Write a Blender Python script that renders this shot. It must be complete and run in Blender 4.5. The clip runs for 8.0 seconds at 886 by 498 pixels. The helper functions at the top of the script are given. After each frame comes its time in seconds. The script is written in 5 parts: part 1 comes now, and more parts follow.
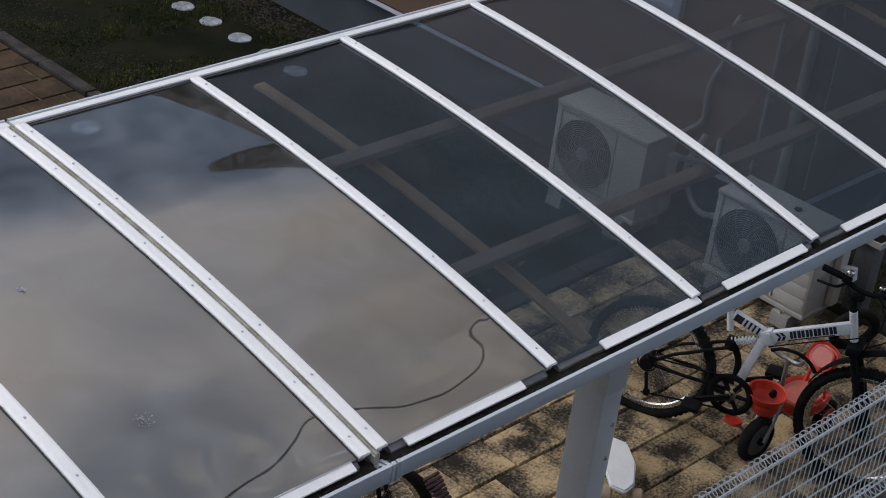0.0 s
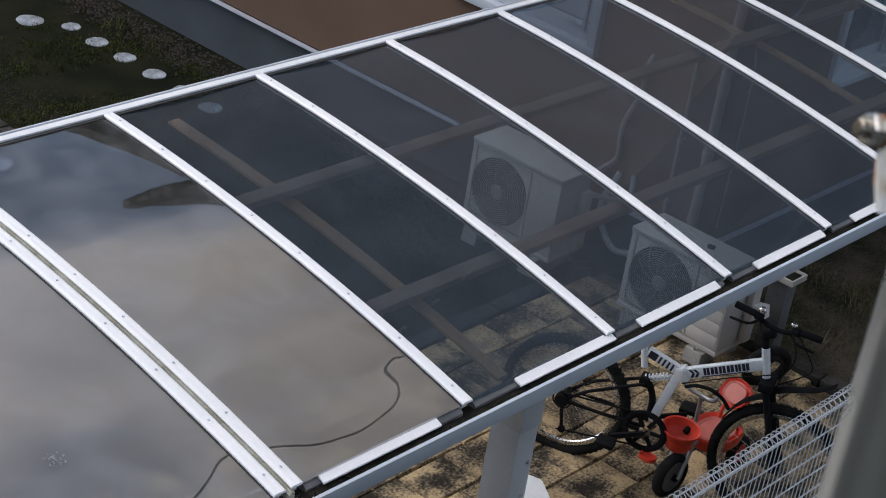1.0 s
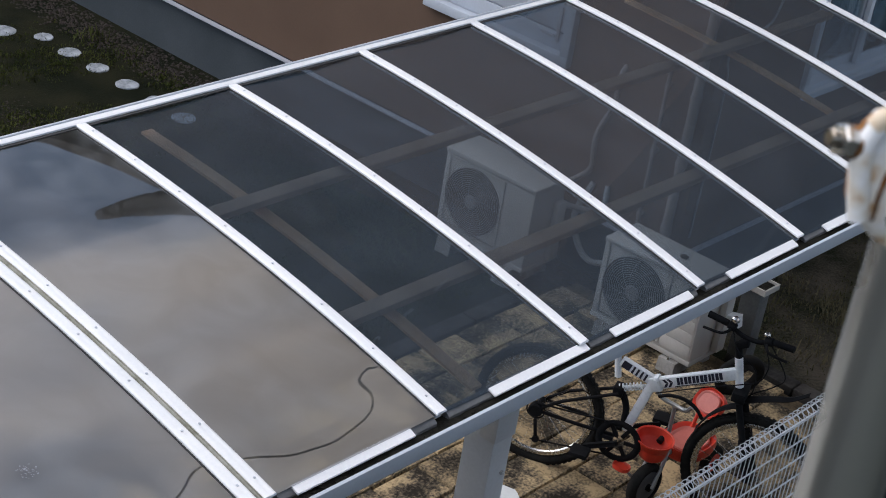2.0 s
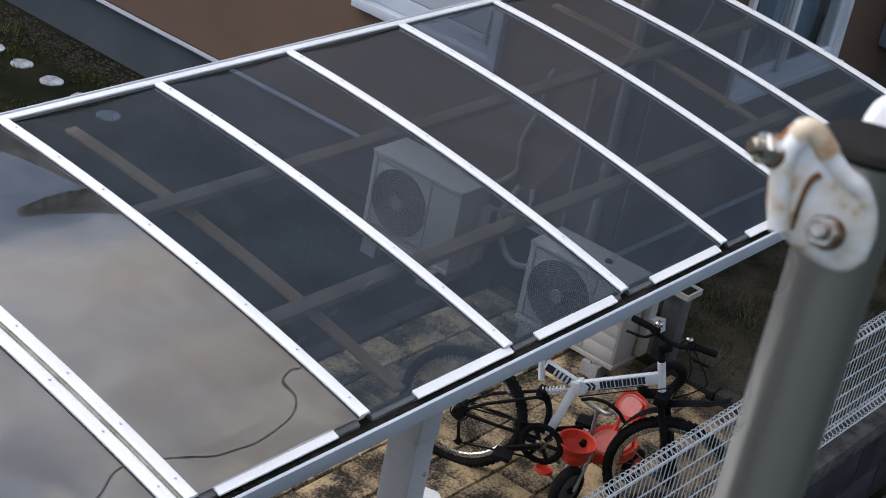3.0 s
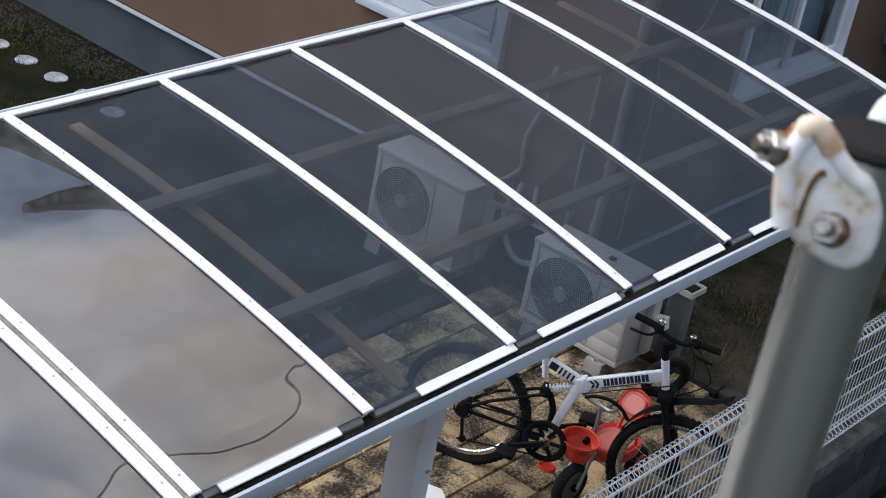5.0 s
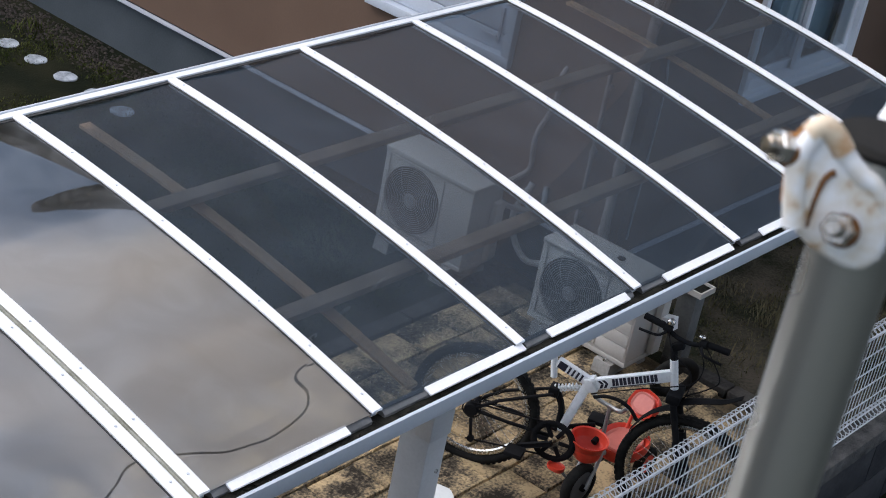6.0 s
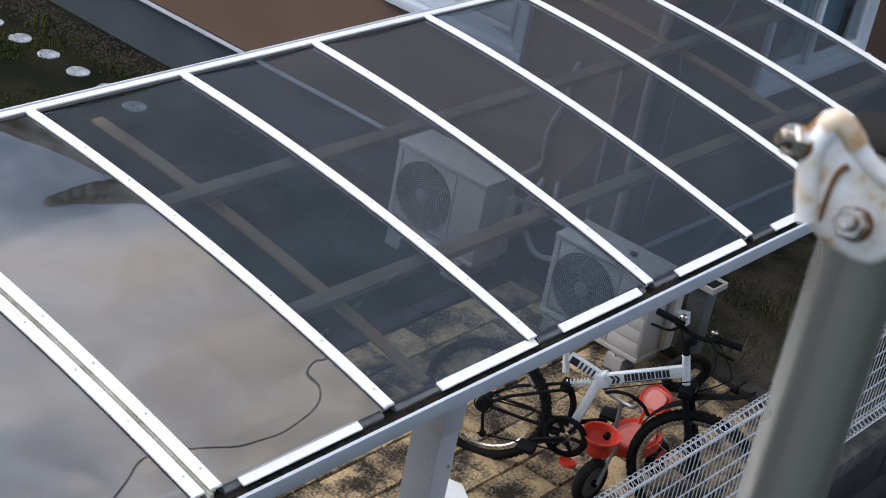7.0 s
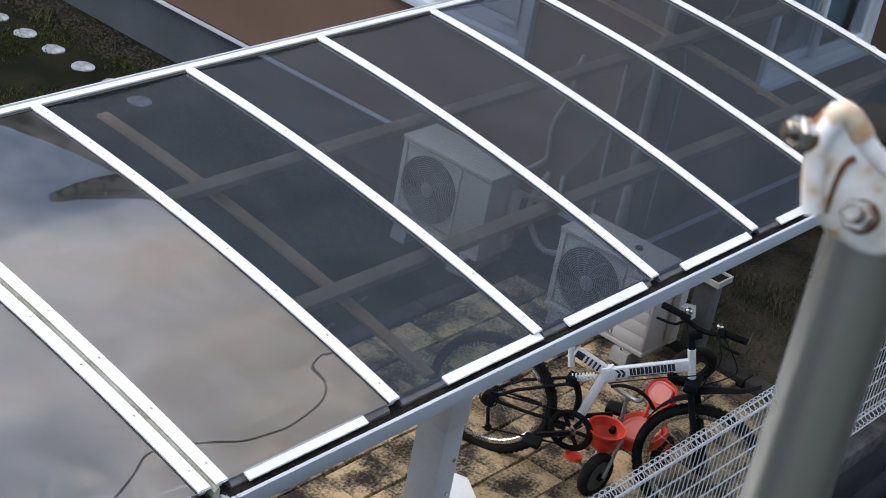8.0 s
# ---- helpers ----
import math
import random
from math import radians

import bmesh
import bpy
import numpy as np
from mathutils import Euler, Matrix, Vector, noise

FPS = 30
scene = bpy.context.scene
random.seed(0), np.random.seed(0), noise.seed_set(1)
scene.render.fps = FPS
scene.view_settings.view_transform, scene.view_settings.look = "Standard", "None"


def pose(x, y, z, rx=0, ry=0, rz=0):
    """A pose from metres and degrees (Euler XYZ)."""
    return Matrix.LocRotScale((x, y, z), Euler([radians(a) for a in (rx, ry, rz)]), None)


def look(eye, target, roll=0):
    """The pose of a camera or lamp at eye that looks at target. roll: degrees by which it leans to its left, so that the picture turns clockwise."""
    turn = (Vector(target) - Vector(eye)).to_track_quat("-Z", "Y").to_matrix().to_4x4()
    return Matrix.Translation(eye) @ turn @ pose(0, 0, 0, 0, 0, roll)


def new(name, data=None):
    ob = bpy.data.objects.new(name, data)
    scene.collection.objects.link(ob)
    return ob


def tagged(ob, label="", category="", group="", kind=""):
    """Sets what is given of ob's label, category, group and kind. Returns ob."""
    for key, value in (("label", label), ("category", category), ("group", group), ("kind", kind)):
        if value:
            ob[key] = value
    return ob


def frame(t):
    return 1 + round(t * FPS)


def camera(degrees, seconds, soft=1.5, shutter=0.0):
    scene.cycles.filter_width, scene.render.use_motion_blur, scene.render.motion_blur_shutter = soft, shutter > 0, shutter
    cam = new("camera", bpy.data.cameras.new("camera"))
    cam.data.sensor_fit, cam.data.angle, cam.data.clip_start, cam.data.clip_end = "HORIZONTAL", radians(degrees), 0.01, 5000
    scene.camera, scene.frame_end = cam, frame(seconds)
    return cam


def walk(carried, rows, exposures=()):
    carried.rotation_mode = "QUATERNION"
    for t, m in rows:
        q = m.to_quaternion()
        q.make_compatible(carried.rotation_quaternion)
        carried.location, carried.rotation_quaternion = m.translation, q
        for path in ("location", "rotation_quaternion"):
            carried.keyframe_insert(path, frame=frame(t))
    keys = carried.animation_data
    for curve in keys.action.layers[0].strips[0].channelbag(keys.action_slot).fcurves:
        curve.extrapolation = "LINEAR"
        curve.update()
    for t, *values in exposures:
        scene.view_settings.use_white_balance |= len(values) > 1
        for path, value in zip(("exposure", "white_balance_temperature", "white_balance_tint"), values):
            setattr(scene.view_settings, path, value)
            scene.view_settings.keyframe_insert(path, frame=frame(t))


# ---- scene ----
FOV = 28.3
cam = camera(FOV, 8.0, soft=1.0)
EYE = (-3.689, -4.535, 4.853)
# seconds, the camera's three Euler angles, and the few millimetres by which the eye sways
PATH = [
    (0.0, 60.250, -6.735, -44.777, -1.2, 0.6, -1.0),
    (0.5, 61.286, -7.514, -46.410, -1.2, 0.6, -1.0),
    (1.0, 61.776, -8.085, -47.196, -1.2, 0.6, -1.0),
    (1.2, 61.890, -8.157, -47.357, -1.2, 0.6, -1.0),
    (2.3, 62.352, -8.625, -48.291, -1.0, 0.5, -0.9),
    (2.5, 62.342, -8.930, -48.586, -0.9, 0.5, -0.9),
    (3.0, 62.581, -10.120, -49.866, 0.0, 0.2, 0.3),
    (3.5, 62.593, -10.386, -50.107, 0.0, 0.0, 0.0),
    (4.0, 62.498, -10.246, -49.853, 0.0, 0.0, 0.0),
    (4.5, 62.459, -10.202, -49.756, -0.2, 0.1, -0.3),
    (6.0, 62.400, -10.112, -49.401, -0.6, 0.6, -0.1),
    (6.5, 62.301, -10.057, -49.202, -0.8, 0.6, -0.6),
    (7.0, 62.179, -9.988, -49.019, -0.9, 0.5, -0.9),
    (7.5, 62.070, -9.966, -48.913, -1.1, 0.4, -1.3),
    (8.0, 61.980, -9.820, -48.917, -1.5, 0.5, -1.7),
]
EXPOSURE = [(t, e, k, 9) for t, e, k in ((0.0, -0.52, 6040), (0.5, -0.38, 6010), (1.2, -0.24, 5970), (2.3, -0.09, 5940), (3.0, 0.01, 5910), (3.5, 0.10, 5900), (6.0, 0.23, 5910), (8.0, 0.27, 5910))]
walk(cam, [(t, pose(EYE[0] + x / 1000, EYE[1] + y / 1000, EYE[2] + z / 1000, p, q, r)) for t, p, q, r, x, y, z in PATH], EXPOSURE)
cam.data.dof.use_dof, cam.data.dof.focus_distance, cam.data.dof.aperture_fstop = True, 9.0, 22.0

# ---- sky and sun ----
SUN = Vector((-0.27, 0.76, 0.60)).normalized()
sky = bpy.data.worlds.new("sky")
scene.world = sky
sky.use_nodes = True
nt = sky.node_tree
nt.nodes.clear()
n_out = nt.nodes.new("ShaderNodeOutputWorld")
n_mix = nt.nodes.new("ShaderNodeMixShader")
n_blue = nt.nodes.new("ShaderNodeBackground")
n_cloud = nt.nodes.new("ShaderNodeBackground")
n_sky = nt.nodes.new("ShaderNodeTexSky")
n_sky.sky_type, n_sky.sun_disc = "NISHITA", False
n_sky.sun_elevation, n_sky.sun_rotation = math.asin(SUN.z), math.atan2(SUN.x, SUN.y)
n_co = nt.nodes.new("ShaderNodeTexCoord")
n_map = nt.nodes.new("ShaderNodeMapping")
n_map.inputs["Location"].default_value = (0.73, 0.354, 0.552)
n_map.inputs["Scale"].default_value = (1.0, 1.0, 1.8)
n_noise = nt.nodes.new("ShaderNodeTexNoise")
n_noise.inputs["Scale"].default_value, n_noise.inputs["Detail"].default_value = 2.2, 4.0
n_ramp = nt.nodes.new("ShaderNodeValToRGB")
n_ramp.color_ramp.elements[0].position, n_ramp.color_ramp.elements[1].position = 0.28, 0.52
n_tone = nt.nodes.new("ShaderNodeValToRGB")
n_tone.color_ramp.elements[0].position, n_tone.color_ramp.elements[1].position = 0.34, 0.63
n_tone.color_ramp.elements[0].color, n_tone.color_ramp.elements[1].color = (0.54, 0.61, 0.75, 1), (0.88, 0.75, 0.645, 1)
nt.links.new(n_co.outputs["Generated"], n_map.inputs["Vector"])
nt.links.new(n_map.outputs["Vector"], n_noise.inputs["Vector"])
# a bank of warm cloud stands over a bluer band of sky
n_sep, n_bank, n_sum = nt.nodes.new("ShaderNodeSeparateXYZ"), nt.nodes.new("ShaderNodeMapRange"), nt.nodes.new("ShaderNodeMath")
n_bank.interpolation_type = "SMOOTHSTEP"
n_bank.inputs["From Min"].default_value, n_bank.inputs["From Max"].default_value = 0.565, 0.635
n_bank.inputs["To Min"].default_value, n_bank.inputs["To Max"].default_value = -0.15, 0.10
nt.links.new(n_co.outputs["Generated"], n_sep.inputs[0])
nt.links.new(n_sep.outputs["Z"], n_bank.inputs["Value"])
n_high = nt.nodes.new("ShaderNodeMapRange")
n_high.interpolation_type = "SMOOTHSTEP"
n_high.inputs["From Min"].default_value, n_high.inputs["From Max"].default_value = 0.74, 0.94
n_high.inputs["To Min"].default_value, n_high.inputs["To Max"].default_value = 0.0, -0.13
n_top = nt.nodes.new("ShaderNodeMath")
nt.links.new(n_sep.outputs["Z"], n_high.inputs["Value"])
nt.links.new(n_noise.outputs["Fac"], n_top.inputs[0])
nt.links.new(n_high.outputs["Result"], n_top.inputs[1])
nt.links.new(n_top.outputs[0], n_sum.inputs[0])
nt.links.new(n_bank.outputs["Result"], n_sum.inputs[1])
nt.links.new(n_sum.outputs[0], n_ramp.inputs["Fac"])
nt.links.new(n_sum.outputs[0], n_tone.inputs["Fac"])
nt.links.new(n_sky.outputs["Color"], n_blue.inputs["Color"])
nt.links.new(n_tone.outputs["Color"], n_cloud.inputs["Color"])
# clouds are brighter about the hidden sun
n_dot, n_glow, n_gain = nt.nodes.new("ShaderNodeVectorMath"), nt.nodes.new("ShaderNodeMapRange"), nt.nodes.new("ShaderNodeMath")
n_dot.operation, n_dot.inputs[1].default_value = "DOT_PRODUCT", SUN
n_glow.inputs["From Min"].default_value, n_glow.inputs["From Max"].default_value = 0.38, 1.0
n_glow.inputs["To Min"].default_value, n_glow.inputs["To Max"].default_value = 0.0, 1.0
n_gain.operation, n_gain.inputs[1].default_value, n_gain.inputs[2].default_value = "MULTIPLY_ADD", 4.6, 1.15
nt.links.new(n_co.outputs["Generated"], n_dot.inputs[0])
nt.links.new(n_dot.outputs["Value"], n_glow.inputs["Value"])
nt.links.new(n_glow.outputs["Result"], n_gain.inputs[0])
nt.links.new(n_gain.outputs[0], n_cloud.inputs["Strength"])
n_blue.inputs["Strength"].default_value = 0.15
nt.links.new(n_ramp.outputs["Color"], n_mix.inputs["Fac"])
nt.links.new(n_blue.outputs["Background"], n_mix.inputs[1])
nt.links.new(n_cloud.outputs["Background"], n_mix.inputs[2])
nt.links.new(n_mix.outputs["Shader"], n_out.inputs["Surface"])
sun = new("sun", bpy.data.lights.new("sun", "SUN"))
sun.data.energy, sun.data.angle, sun.data.color = 0.4, radians(40), (1.0, 0.97, 0.93)
sun.matrix_world = look(SUN * 30, (0, 0, 0))


# ---- materials ----
def material(name, a, b, rough=0.6, metal=0.0, scale=6.0, fine=60.0, bump=0.1, depth=0.004, vary=0.0, lo=0.35, hi=0.65, third=None, coat=0.0):
    """A surface that wanders from colour a to colour b at two scales, with fine relief; third: a colour of stains; vary: from piece to piece."""
    m = bpy.data.materials.new(name)
    m.use_nodes = True
    t = m.node_tree
    p = t.nodes["Principled BSDF"]
    co = t.nodes.new("ShaderNodeTexCoord")
    big, small = t.nodes.new("ShaderNodeTexNoise"), t.nodes.new("ShaderNodeTexNoise")
    big.inputs["Scale"].default_value, big.inputs["Detail"].default_value = scale, 5.0
    small.inputs["Scale"].default_value, small.inputs["Detail"].default_value = fine, 4.0
    vec = co.outputs["Object"]
    if vary:
        info = t.nodes.new("ShaderNodeObjectInfo")
        off = t.nodes.new("ShaderNodeVectorMath")
        off.operation = "MULTIPLY_ADD"
        comb = t.nodes.new("ShaderNodeCombineXYZ")
        for k in range(3):
            t.links.new(info.outputs["Random"], comb.inputs[k])
        off.inputs[1].default_value = (37.0, 53.0, 19.0)
        t.links.new(comb.outputs[0], off.inputs[0])
        t.links.new(co.outputs["Object"], off.inputs[2])
        vec = off.outputs[0]
    t.links.new(vec, big.inputs["Vector"])
    t.links.new(vec, small.inputs["Vector"])
    mixf = t.nodes.new("ShaderNodeMath")
    mixf.operation = "MULTIPLY_ADD"
    mixf.inputs[1].default_value = 0.35
    t.links.new(small.outputs["Fac"], mixf.inputs[0])
    scl = t.nodes.new("ShaderNodeMath")
    scl.operation = "MULTIPLY"
    scl.inputs[1].default_value = 0.65
    t.links.new(big.outputs["Fac"], scl.inputs[0])
    t.links.new(scl.outputs[0], mixf.inputs[2])
    ramp = t.nodes.new("ShaderNodeValToRGB")
    e = ramp.color_ramp.elements
    e[0].position, e[1].position = lo, hi
    e[0].color, e[1].color = (*a, 1), (*b, 1)
    if third:
        x = e.new(lo - 0.06)
        x.color = (*third, 1)
    t.links.new(mixf.outputs[0], ramp.inputs["Fac"])
    col = ramp.outputs["Color"]
    if vary:
        hsv = t.nodes.new("ShaderNodeHueSaturation")
        rng = t.nodes.new("ShaderNodeMapRange")
        rng.inputs["To Min"].default_value, rng.inputs["To Max"].default_value = 1 - vary, 1 + vary
        t.links.new(info.outputs["Random"], rng.inputs["Value"])
        t.links.new(rng.outputs["Result"], hsv.inputs["Value"])
        t.links.new(col, hsv.inputs["Color"])
        col = hsv.outputs["Color"]
    t.links.new(col, p.inputs["Base Color"])
    r2 = t.nodes.new("ShaderNodeMapRange")
    r2.inputs["To Min"].default_value, r2.inputs["To Max"].default_value = max(0.03, rough - 0.1), min(1, rough + 0.12)
    t.links.new(small.outputs["Fac"], r2.inputs["Value"])
    t.links.new(r2.outputs["Result"], p.inputs["Roughness"])
    p.inputs["Metallic"].default_value = metal
    p.inputs["Coat Weight"].default_value = coat
    if rough >= 0.8:
        p.inputs["Specular IOR Level"].default_value = 0.12
    if bump:
        bp = t.nodes.new("ShaderNodeBump")
        bp.inputs["Strength"].default_value, bp.inputs["Distance"].default_value = bump, depth
        t.links.new(mixf.outputs[0], bp.inputs["Height"])
        t.links.new(bp.outputs["Normal"], p.inputs["Normal"])
    return m


def sheet_material(name, tint, dust, dust_amount, haze=0.0, haze_tint=(0.70, 0.72, 0.75)):
    """Tinted clear sheet: light passes straight through, gloss by Fresnel, a little dried dust on it; haze: the share of light that it scatters on its way through."""
    m = bpy.data.materials.new(name)
    m.use_nodes = True
    t = m.node_tree
    t.nodes.clear()
    out = t.nodes.new("ShaderNodeOutputMaterial")
    clear, gloss, film = t.nodes.new("ShaderNodeBsdfTransparent"), t.nodes.new("ShaderNodeBsdfGlossy"), t.nodes.new("ShaderNodeBsdfDiffuse")
    clear.inputs["Color"].default_value = (*tint, 1)
    gloss.inputs["Roughness"].default_value = 0.0
    film.inputs["Color"].default_value = (*dust, 1)
    face = t.nodes.new("ShaderNodeLayerWeight")
    face.inputs["Blend"].default_value = 0.5
    power, fres = t.nodes.new("ShaderNodeMath"), t.nodes.new("ShaderNodeMath")
    power.operation, fres.operation = "POWER", "MULTIPLY_ADD"
    power.inputs[1].default_value, fres.inputs[1].default_value, fres.inputs[2].default_value = 5.0, 0.88, 0.12
    t.links.new(face.outputs["Facing"], power.inputs[0])
    t.links.new(power.outputs[0], fres.inputs[0])
    co = t.nodes.new("ShaderNodeTexCoord")
    spots = t.nodes.new("ShaderNodeTexNoise")
    spots.inputs["Scale"].default_value, spots.inputs["Detail"].default_value = 4.5 if haze else 2.4, 9.0 if haze else 6.0
    spots.inputs["Distortion"].default_value = 1.6
    rng = t.nodes.new("ShaderNodeMapRange")
    rng.inputs["From Min"].default_value, rng.inputs["From Max"].default_value = 0.35, 0.75
    rng.inputs["To Min"].default_value, rng.inputs["To Max"].default_value = dust_amount * (0.3 if haze else 0.75), dust_amount * (1.9 if haze else 1.08)
    t.links.new(co.outputs["Object"], spots.inputs["Vector"])
    t.links.new(spots.outputs["Fac"], rng.inputs["Value"])
    m1, m2 = t.nodes.new("ShaderNodeMixShader"), t.nodes.new("ShaderNodeMixShader")
    t.links.new(rng.outputs["Result"], m1.inputs["Fac"])
    passed = clear.outputs[0]
    if haze:
        milk, blur = t.nodes.new("ShaderNodeBsdfTranslucent"), t.nodes.new("ShaderNodeMixShader")
        milk.inputs["Color"].default_value, blur.inputs["Fac"].default_value = (*haze_tint, 1), haze
        t.links.new(passed, blur.inputs[1])
        t.links.new(milk.outputs[0], blur.inputs[2])
        passed = blur.outputs[0]
    t.links.new(passed, m1.inputs[1])
    t.links.new(film.outputs[0], m1.inputs[2])
    t.links.new(fres.outputs[0], m2.inputs["Fac"])
    t.links.new(m1.outputs[0], m2.inputs[1])
    t.links.new(gloss.outputs[0], m2.inputs[2])
    t.links.new(m2.outputs[0], out.inputs["Surface"])
    return m


ALU = material("white_aluminium", (0.66, 0.68, 0.70), (0.77, 0.78, 0.79), 0.42, 0.0, 3, 90, 0.05, 0.001)
ALU_GREY = material("grey_aluminium", (0.42, 0.45, 0.50), (0.52, 0.55, 0.60), 0.38, 0.25, 3, 80, 0.05, 0.001)
GUTTER = material("gutter_aluminium", (0.58, 0.63, 0.71), (0.68, 0.73, 0.80), 0.35, 0.2, 3, 80, 0.05, 0.001)
POST = material("post_aluminium", (0.43, 0.43, 0.43), (0.51, 0.51, 0.51), 0.4, 0.1, 4, 90, 0.05, 0.001)
DUSTY = material("dusty_bronze", (0.74, 0.41, 0.20), (0.86, 0.55, 0.31), 0.75, 0.0, 7, 70, 0.1, 0.002)
PURLIN = material("dusty_aluminium", (0.42, 0.28, 0.18), (0.62, 0.43, 0.29), 0.7, 0.0, 6, 70, 0.1, 0.002)
SHEET = sheet_material("smoked_sheet", (0.505, 0.555, 0.60), (0.31, 0.39, 0.49), 0.105)
HAZED = sheet_material("hazed_smoked_sheet", (0.50, 0.53, 0.56), (0.33, 0.35, 0.37), 0.09, 0.28)
SHEET_UNDER = bpy.data.materials.new("smoked_sheet_underside")
SHEET_UNDER.use_nodes = True
t_ = SHEET_UNDER.node_tree
t_.nodes.clear()
n_a, n_b = t_.nodes.new("ShaderNodeBsdfTransparent"), t_.nodes.new("ShaderNodeOutputMaterial")
n_a.inputs["Color"].default_value = (0.52, 0.56, 0.60, 1)
t_.links.new(n_a.outputs[0], n_b.inputs["Surface"])
SEAL = material("black_rubber", (0.012, 0.012, 0.013), (0.03, 0.03, 0.03), 0.6, 0.0, 8, 90, 0.1, 0.001)
TRIM = material("grey_trim", (0.07, 0.073, 0.076), (0.13, 0.134, 0.138), 0.55, 0.0, 8, 70, 0.1, 0.001)
JOINT = material("weathered_joint", (0.17, 0.17, 0.13), (0.36, 0.36, 0.32), 0.7, 0.0, 14, 90, 0.2, 0.001)
DIRT = material("leaf_dirt", (0.004, 0.0045, 0.0035), (0.020, 0.019, 0.015), 0.9, 0.0, 30, 120, 0.5, 0.01)
STEEL = material("bright_steel", (0.55, 0.55, 0.54), (0.72, 0.71, 0.69), 0.25, 1.0, 20, 120, 0.05, 0.0005)
MORTAR = material("dirty_joint", (0.03, 0.026, 0.019), (0.16, 0.12, 0.07), 0.95, 0.0, 10, 90, 0.4, 0.006)
PAVER = material("yellow_paver", (0.086, 0.071, 0.051), (0.46, 0.345, 0.195), 0.9, 0.0, 4.5, 70, 0.8, 0.006, vary=0.25, lo=0.46, hi=0.605, third=(0.024, 0.020, 0.015))
BRICK = material("brown_paver", (0.032, 0.025, 0.018), (0.078, 0.055, 0.034), 0.9, 0.0, 5.0, 40, 0.5, 0.005, lo=0.38, hi=0.62, third=(0.045, 0.036, 0.027))
SOIL = material("mossy_soil", (0.0030, 0.0052, 0.0012), (0.0135, 0.0138, 0.0058), 0.95, 0.0, 3.2, 70, 0.8, 0.02, lo=0.40, hi=0.60)
DRY_SOIL = material("dry_soil", (0.014, 0.018, 0.009), (0.082, 0.070, 0.054), 0.95, 0.0, 2.6, 60, 0.8, 0.02, lo=0.40, hi=0.62)
GRAVEL = material("gravel", (0.014, 0.012, 0.011), (0.062, 0.053, 0.047), 0.9, 0.0, 20, 70, 0.8, 0.01)
KERB = material("dark_kerb", (0.022, 0.021, 0.020), (0.070, 0.065, 0.060), 0.9, 0.0, 9, 60, 0.5, 0.005)
BLADE = material("grass_blade", (0.012, 0.024, 0.004), (0.075, 0.085, 0.020), 0.8, 0.0, 2.5, 30, 0.0)
STONE = material("pale_stone", (0.16, 0.18, 0.20), (0.42, 0.46, 0.51), 0.85, 0.0, 9, 60, 0.4, 0.004)
SIDING = material("brown_siding", (0.120, 0.080, 0.058), (0.143, 0.096, 0.069), 0.8, 0.0, 2.0, 120, 0.25, 0.002)
FOUND = material("grey_render", (0.048, 0.058, 0.066), (0.072, 0.084, 0.094), 0.85, 0.0, 2.0, 80, 0.3, 0.003)
FLASH = material("pale_flashing", (0.28, 0.30, 0.34), (0.35, 0.37, 0.41), 0.45, 0.0, 3, 80, 0.05, 0.001)
SOFFIT = material("dark_soffit", (0.075, 0.074, 0.073), (0.11, 0.108, 0.104), 0.8, 0.0, 3, 60, 0.1, 0.002)
TILE = material("roof_tile", (0.030, 0.033, 0.038), (0.06, 0.063, 0.07), 0.55, 0.0, 6, 60, 0.3, 0.004)
FRAME = material("window_frame", (0.66, 0.69, 0.74), (0.76, 0.79, 0.83), 0.4, 0.0, 4, 80, 0.04, 0.001)
ROOM = material("dim_room", (0.10, 0.11, 0.12), (0.16, 0.17, 0.18), 0.9, 0.0, 3, 30, 0.0)
CURTAIN = material("curtain", (0.40, 0.46, 0.52), (0.50, 0.56, 0.63), 0.9, 0.0, 5, 60, 0.2, 0.004)
GLASS = sheet_material("window_glass", (0.82, 0.88, 0.90), (0.4, 0.4, 0.4), 0.01)
AC_BODY = material("ivory_steel", (0.40, 0.38, 0.35), (0.47, 0.45, 0.415), 0.5, 0.0, 4, 80, 0.05, 0.001)
AC_DARK = material("grille_dark", (0.015, 0.016, 0.018), (0.04, 0.042, 0.045), 0.6, 0.0, 9, 60, 0.05, 0.001)
AC_WIRE = material("grille_grey", (0.20, 0.20, 0.20), (0.28, 0.28, 0.27), 0.5, 0.0, 9, 60, 0.0)
CONCRETE = material("concrete_block", (0.20, 0.19, 0.175), (0.36, 0.345, 0.32), 0.9, 0.0, 7, 60, 0.5, 0.004)
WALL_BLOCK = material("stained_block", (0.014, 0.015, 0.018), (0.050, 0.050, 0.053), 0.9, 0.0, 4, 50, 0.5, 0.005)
HOSE = material("pale_hose", (0.28, 0.28, 0.27), (0.38, 0.38, 0.37), 0.6, 0.0, 9, 60, 0.1, 0.002)
PIPE = material("taupe_pipe", (0.22, 0.19, 0.17), (0.30, 0.26, 0.23), 0.5, 0.0, 5, 60, 0.05, 0.001)
BLACK = material("black_plastic", (0.005, 0.005, 0.006), (0.013, 0.013, 0.014), 0.8, 0.0, 12, 90, 0.1, 0.001)
TYRE = material("tyre_rubber", (0.007, 0.007, 0.007), (0.022, 0.021, 0.019), 0.85, 0.0, 14, 90, 0.3, 0.002)
BIKE_WHITE = material("white_paint", (0.78, 0.79, 0.80), (0.86, 0.87, 0.88), 0.28, 0.0, 4, 60, 0.02, 0.001, coat=0.4)
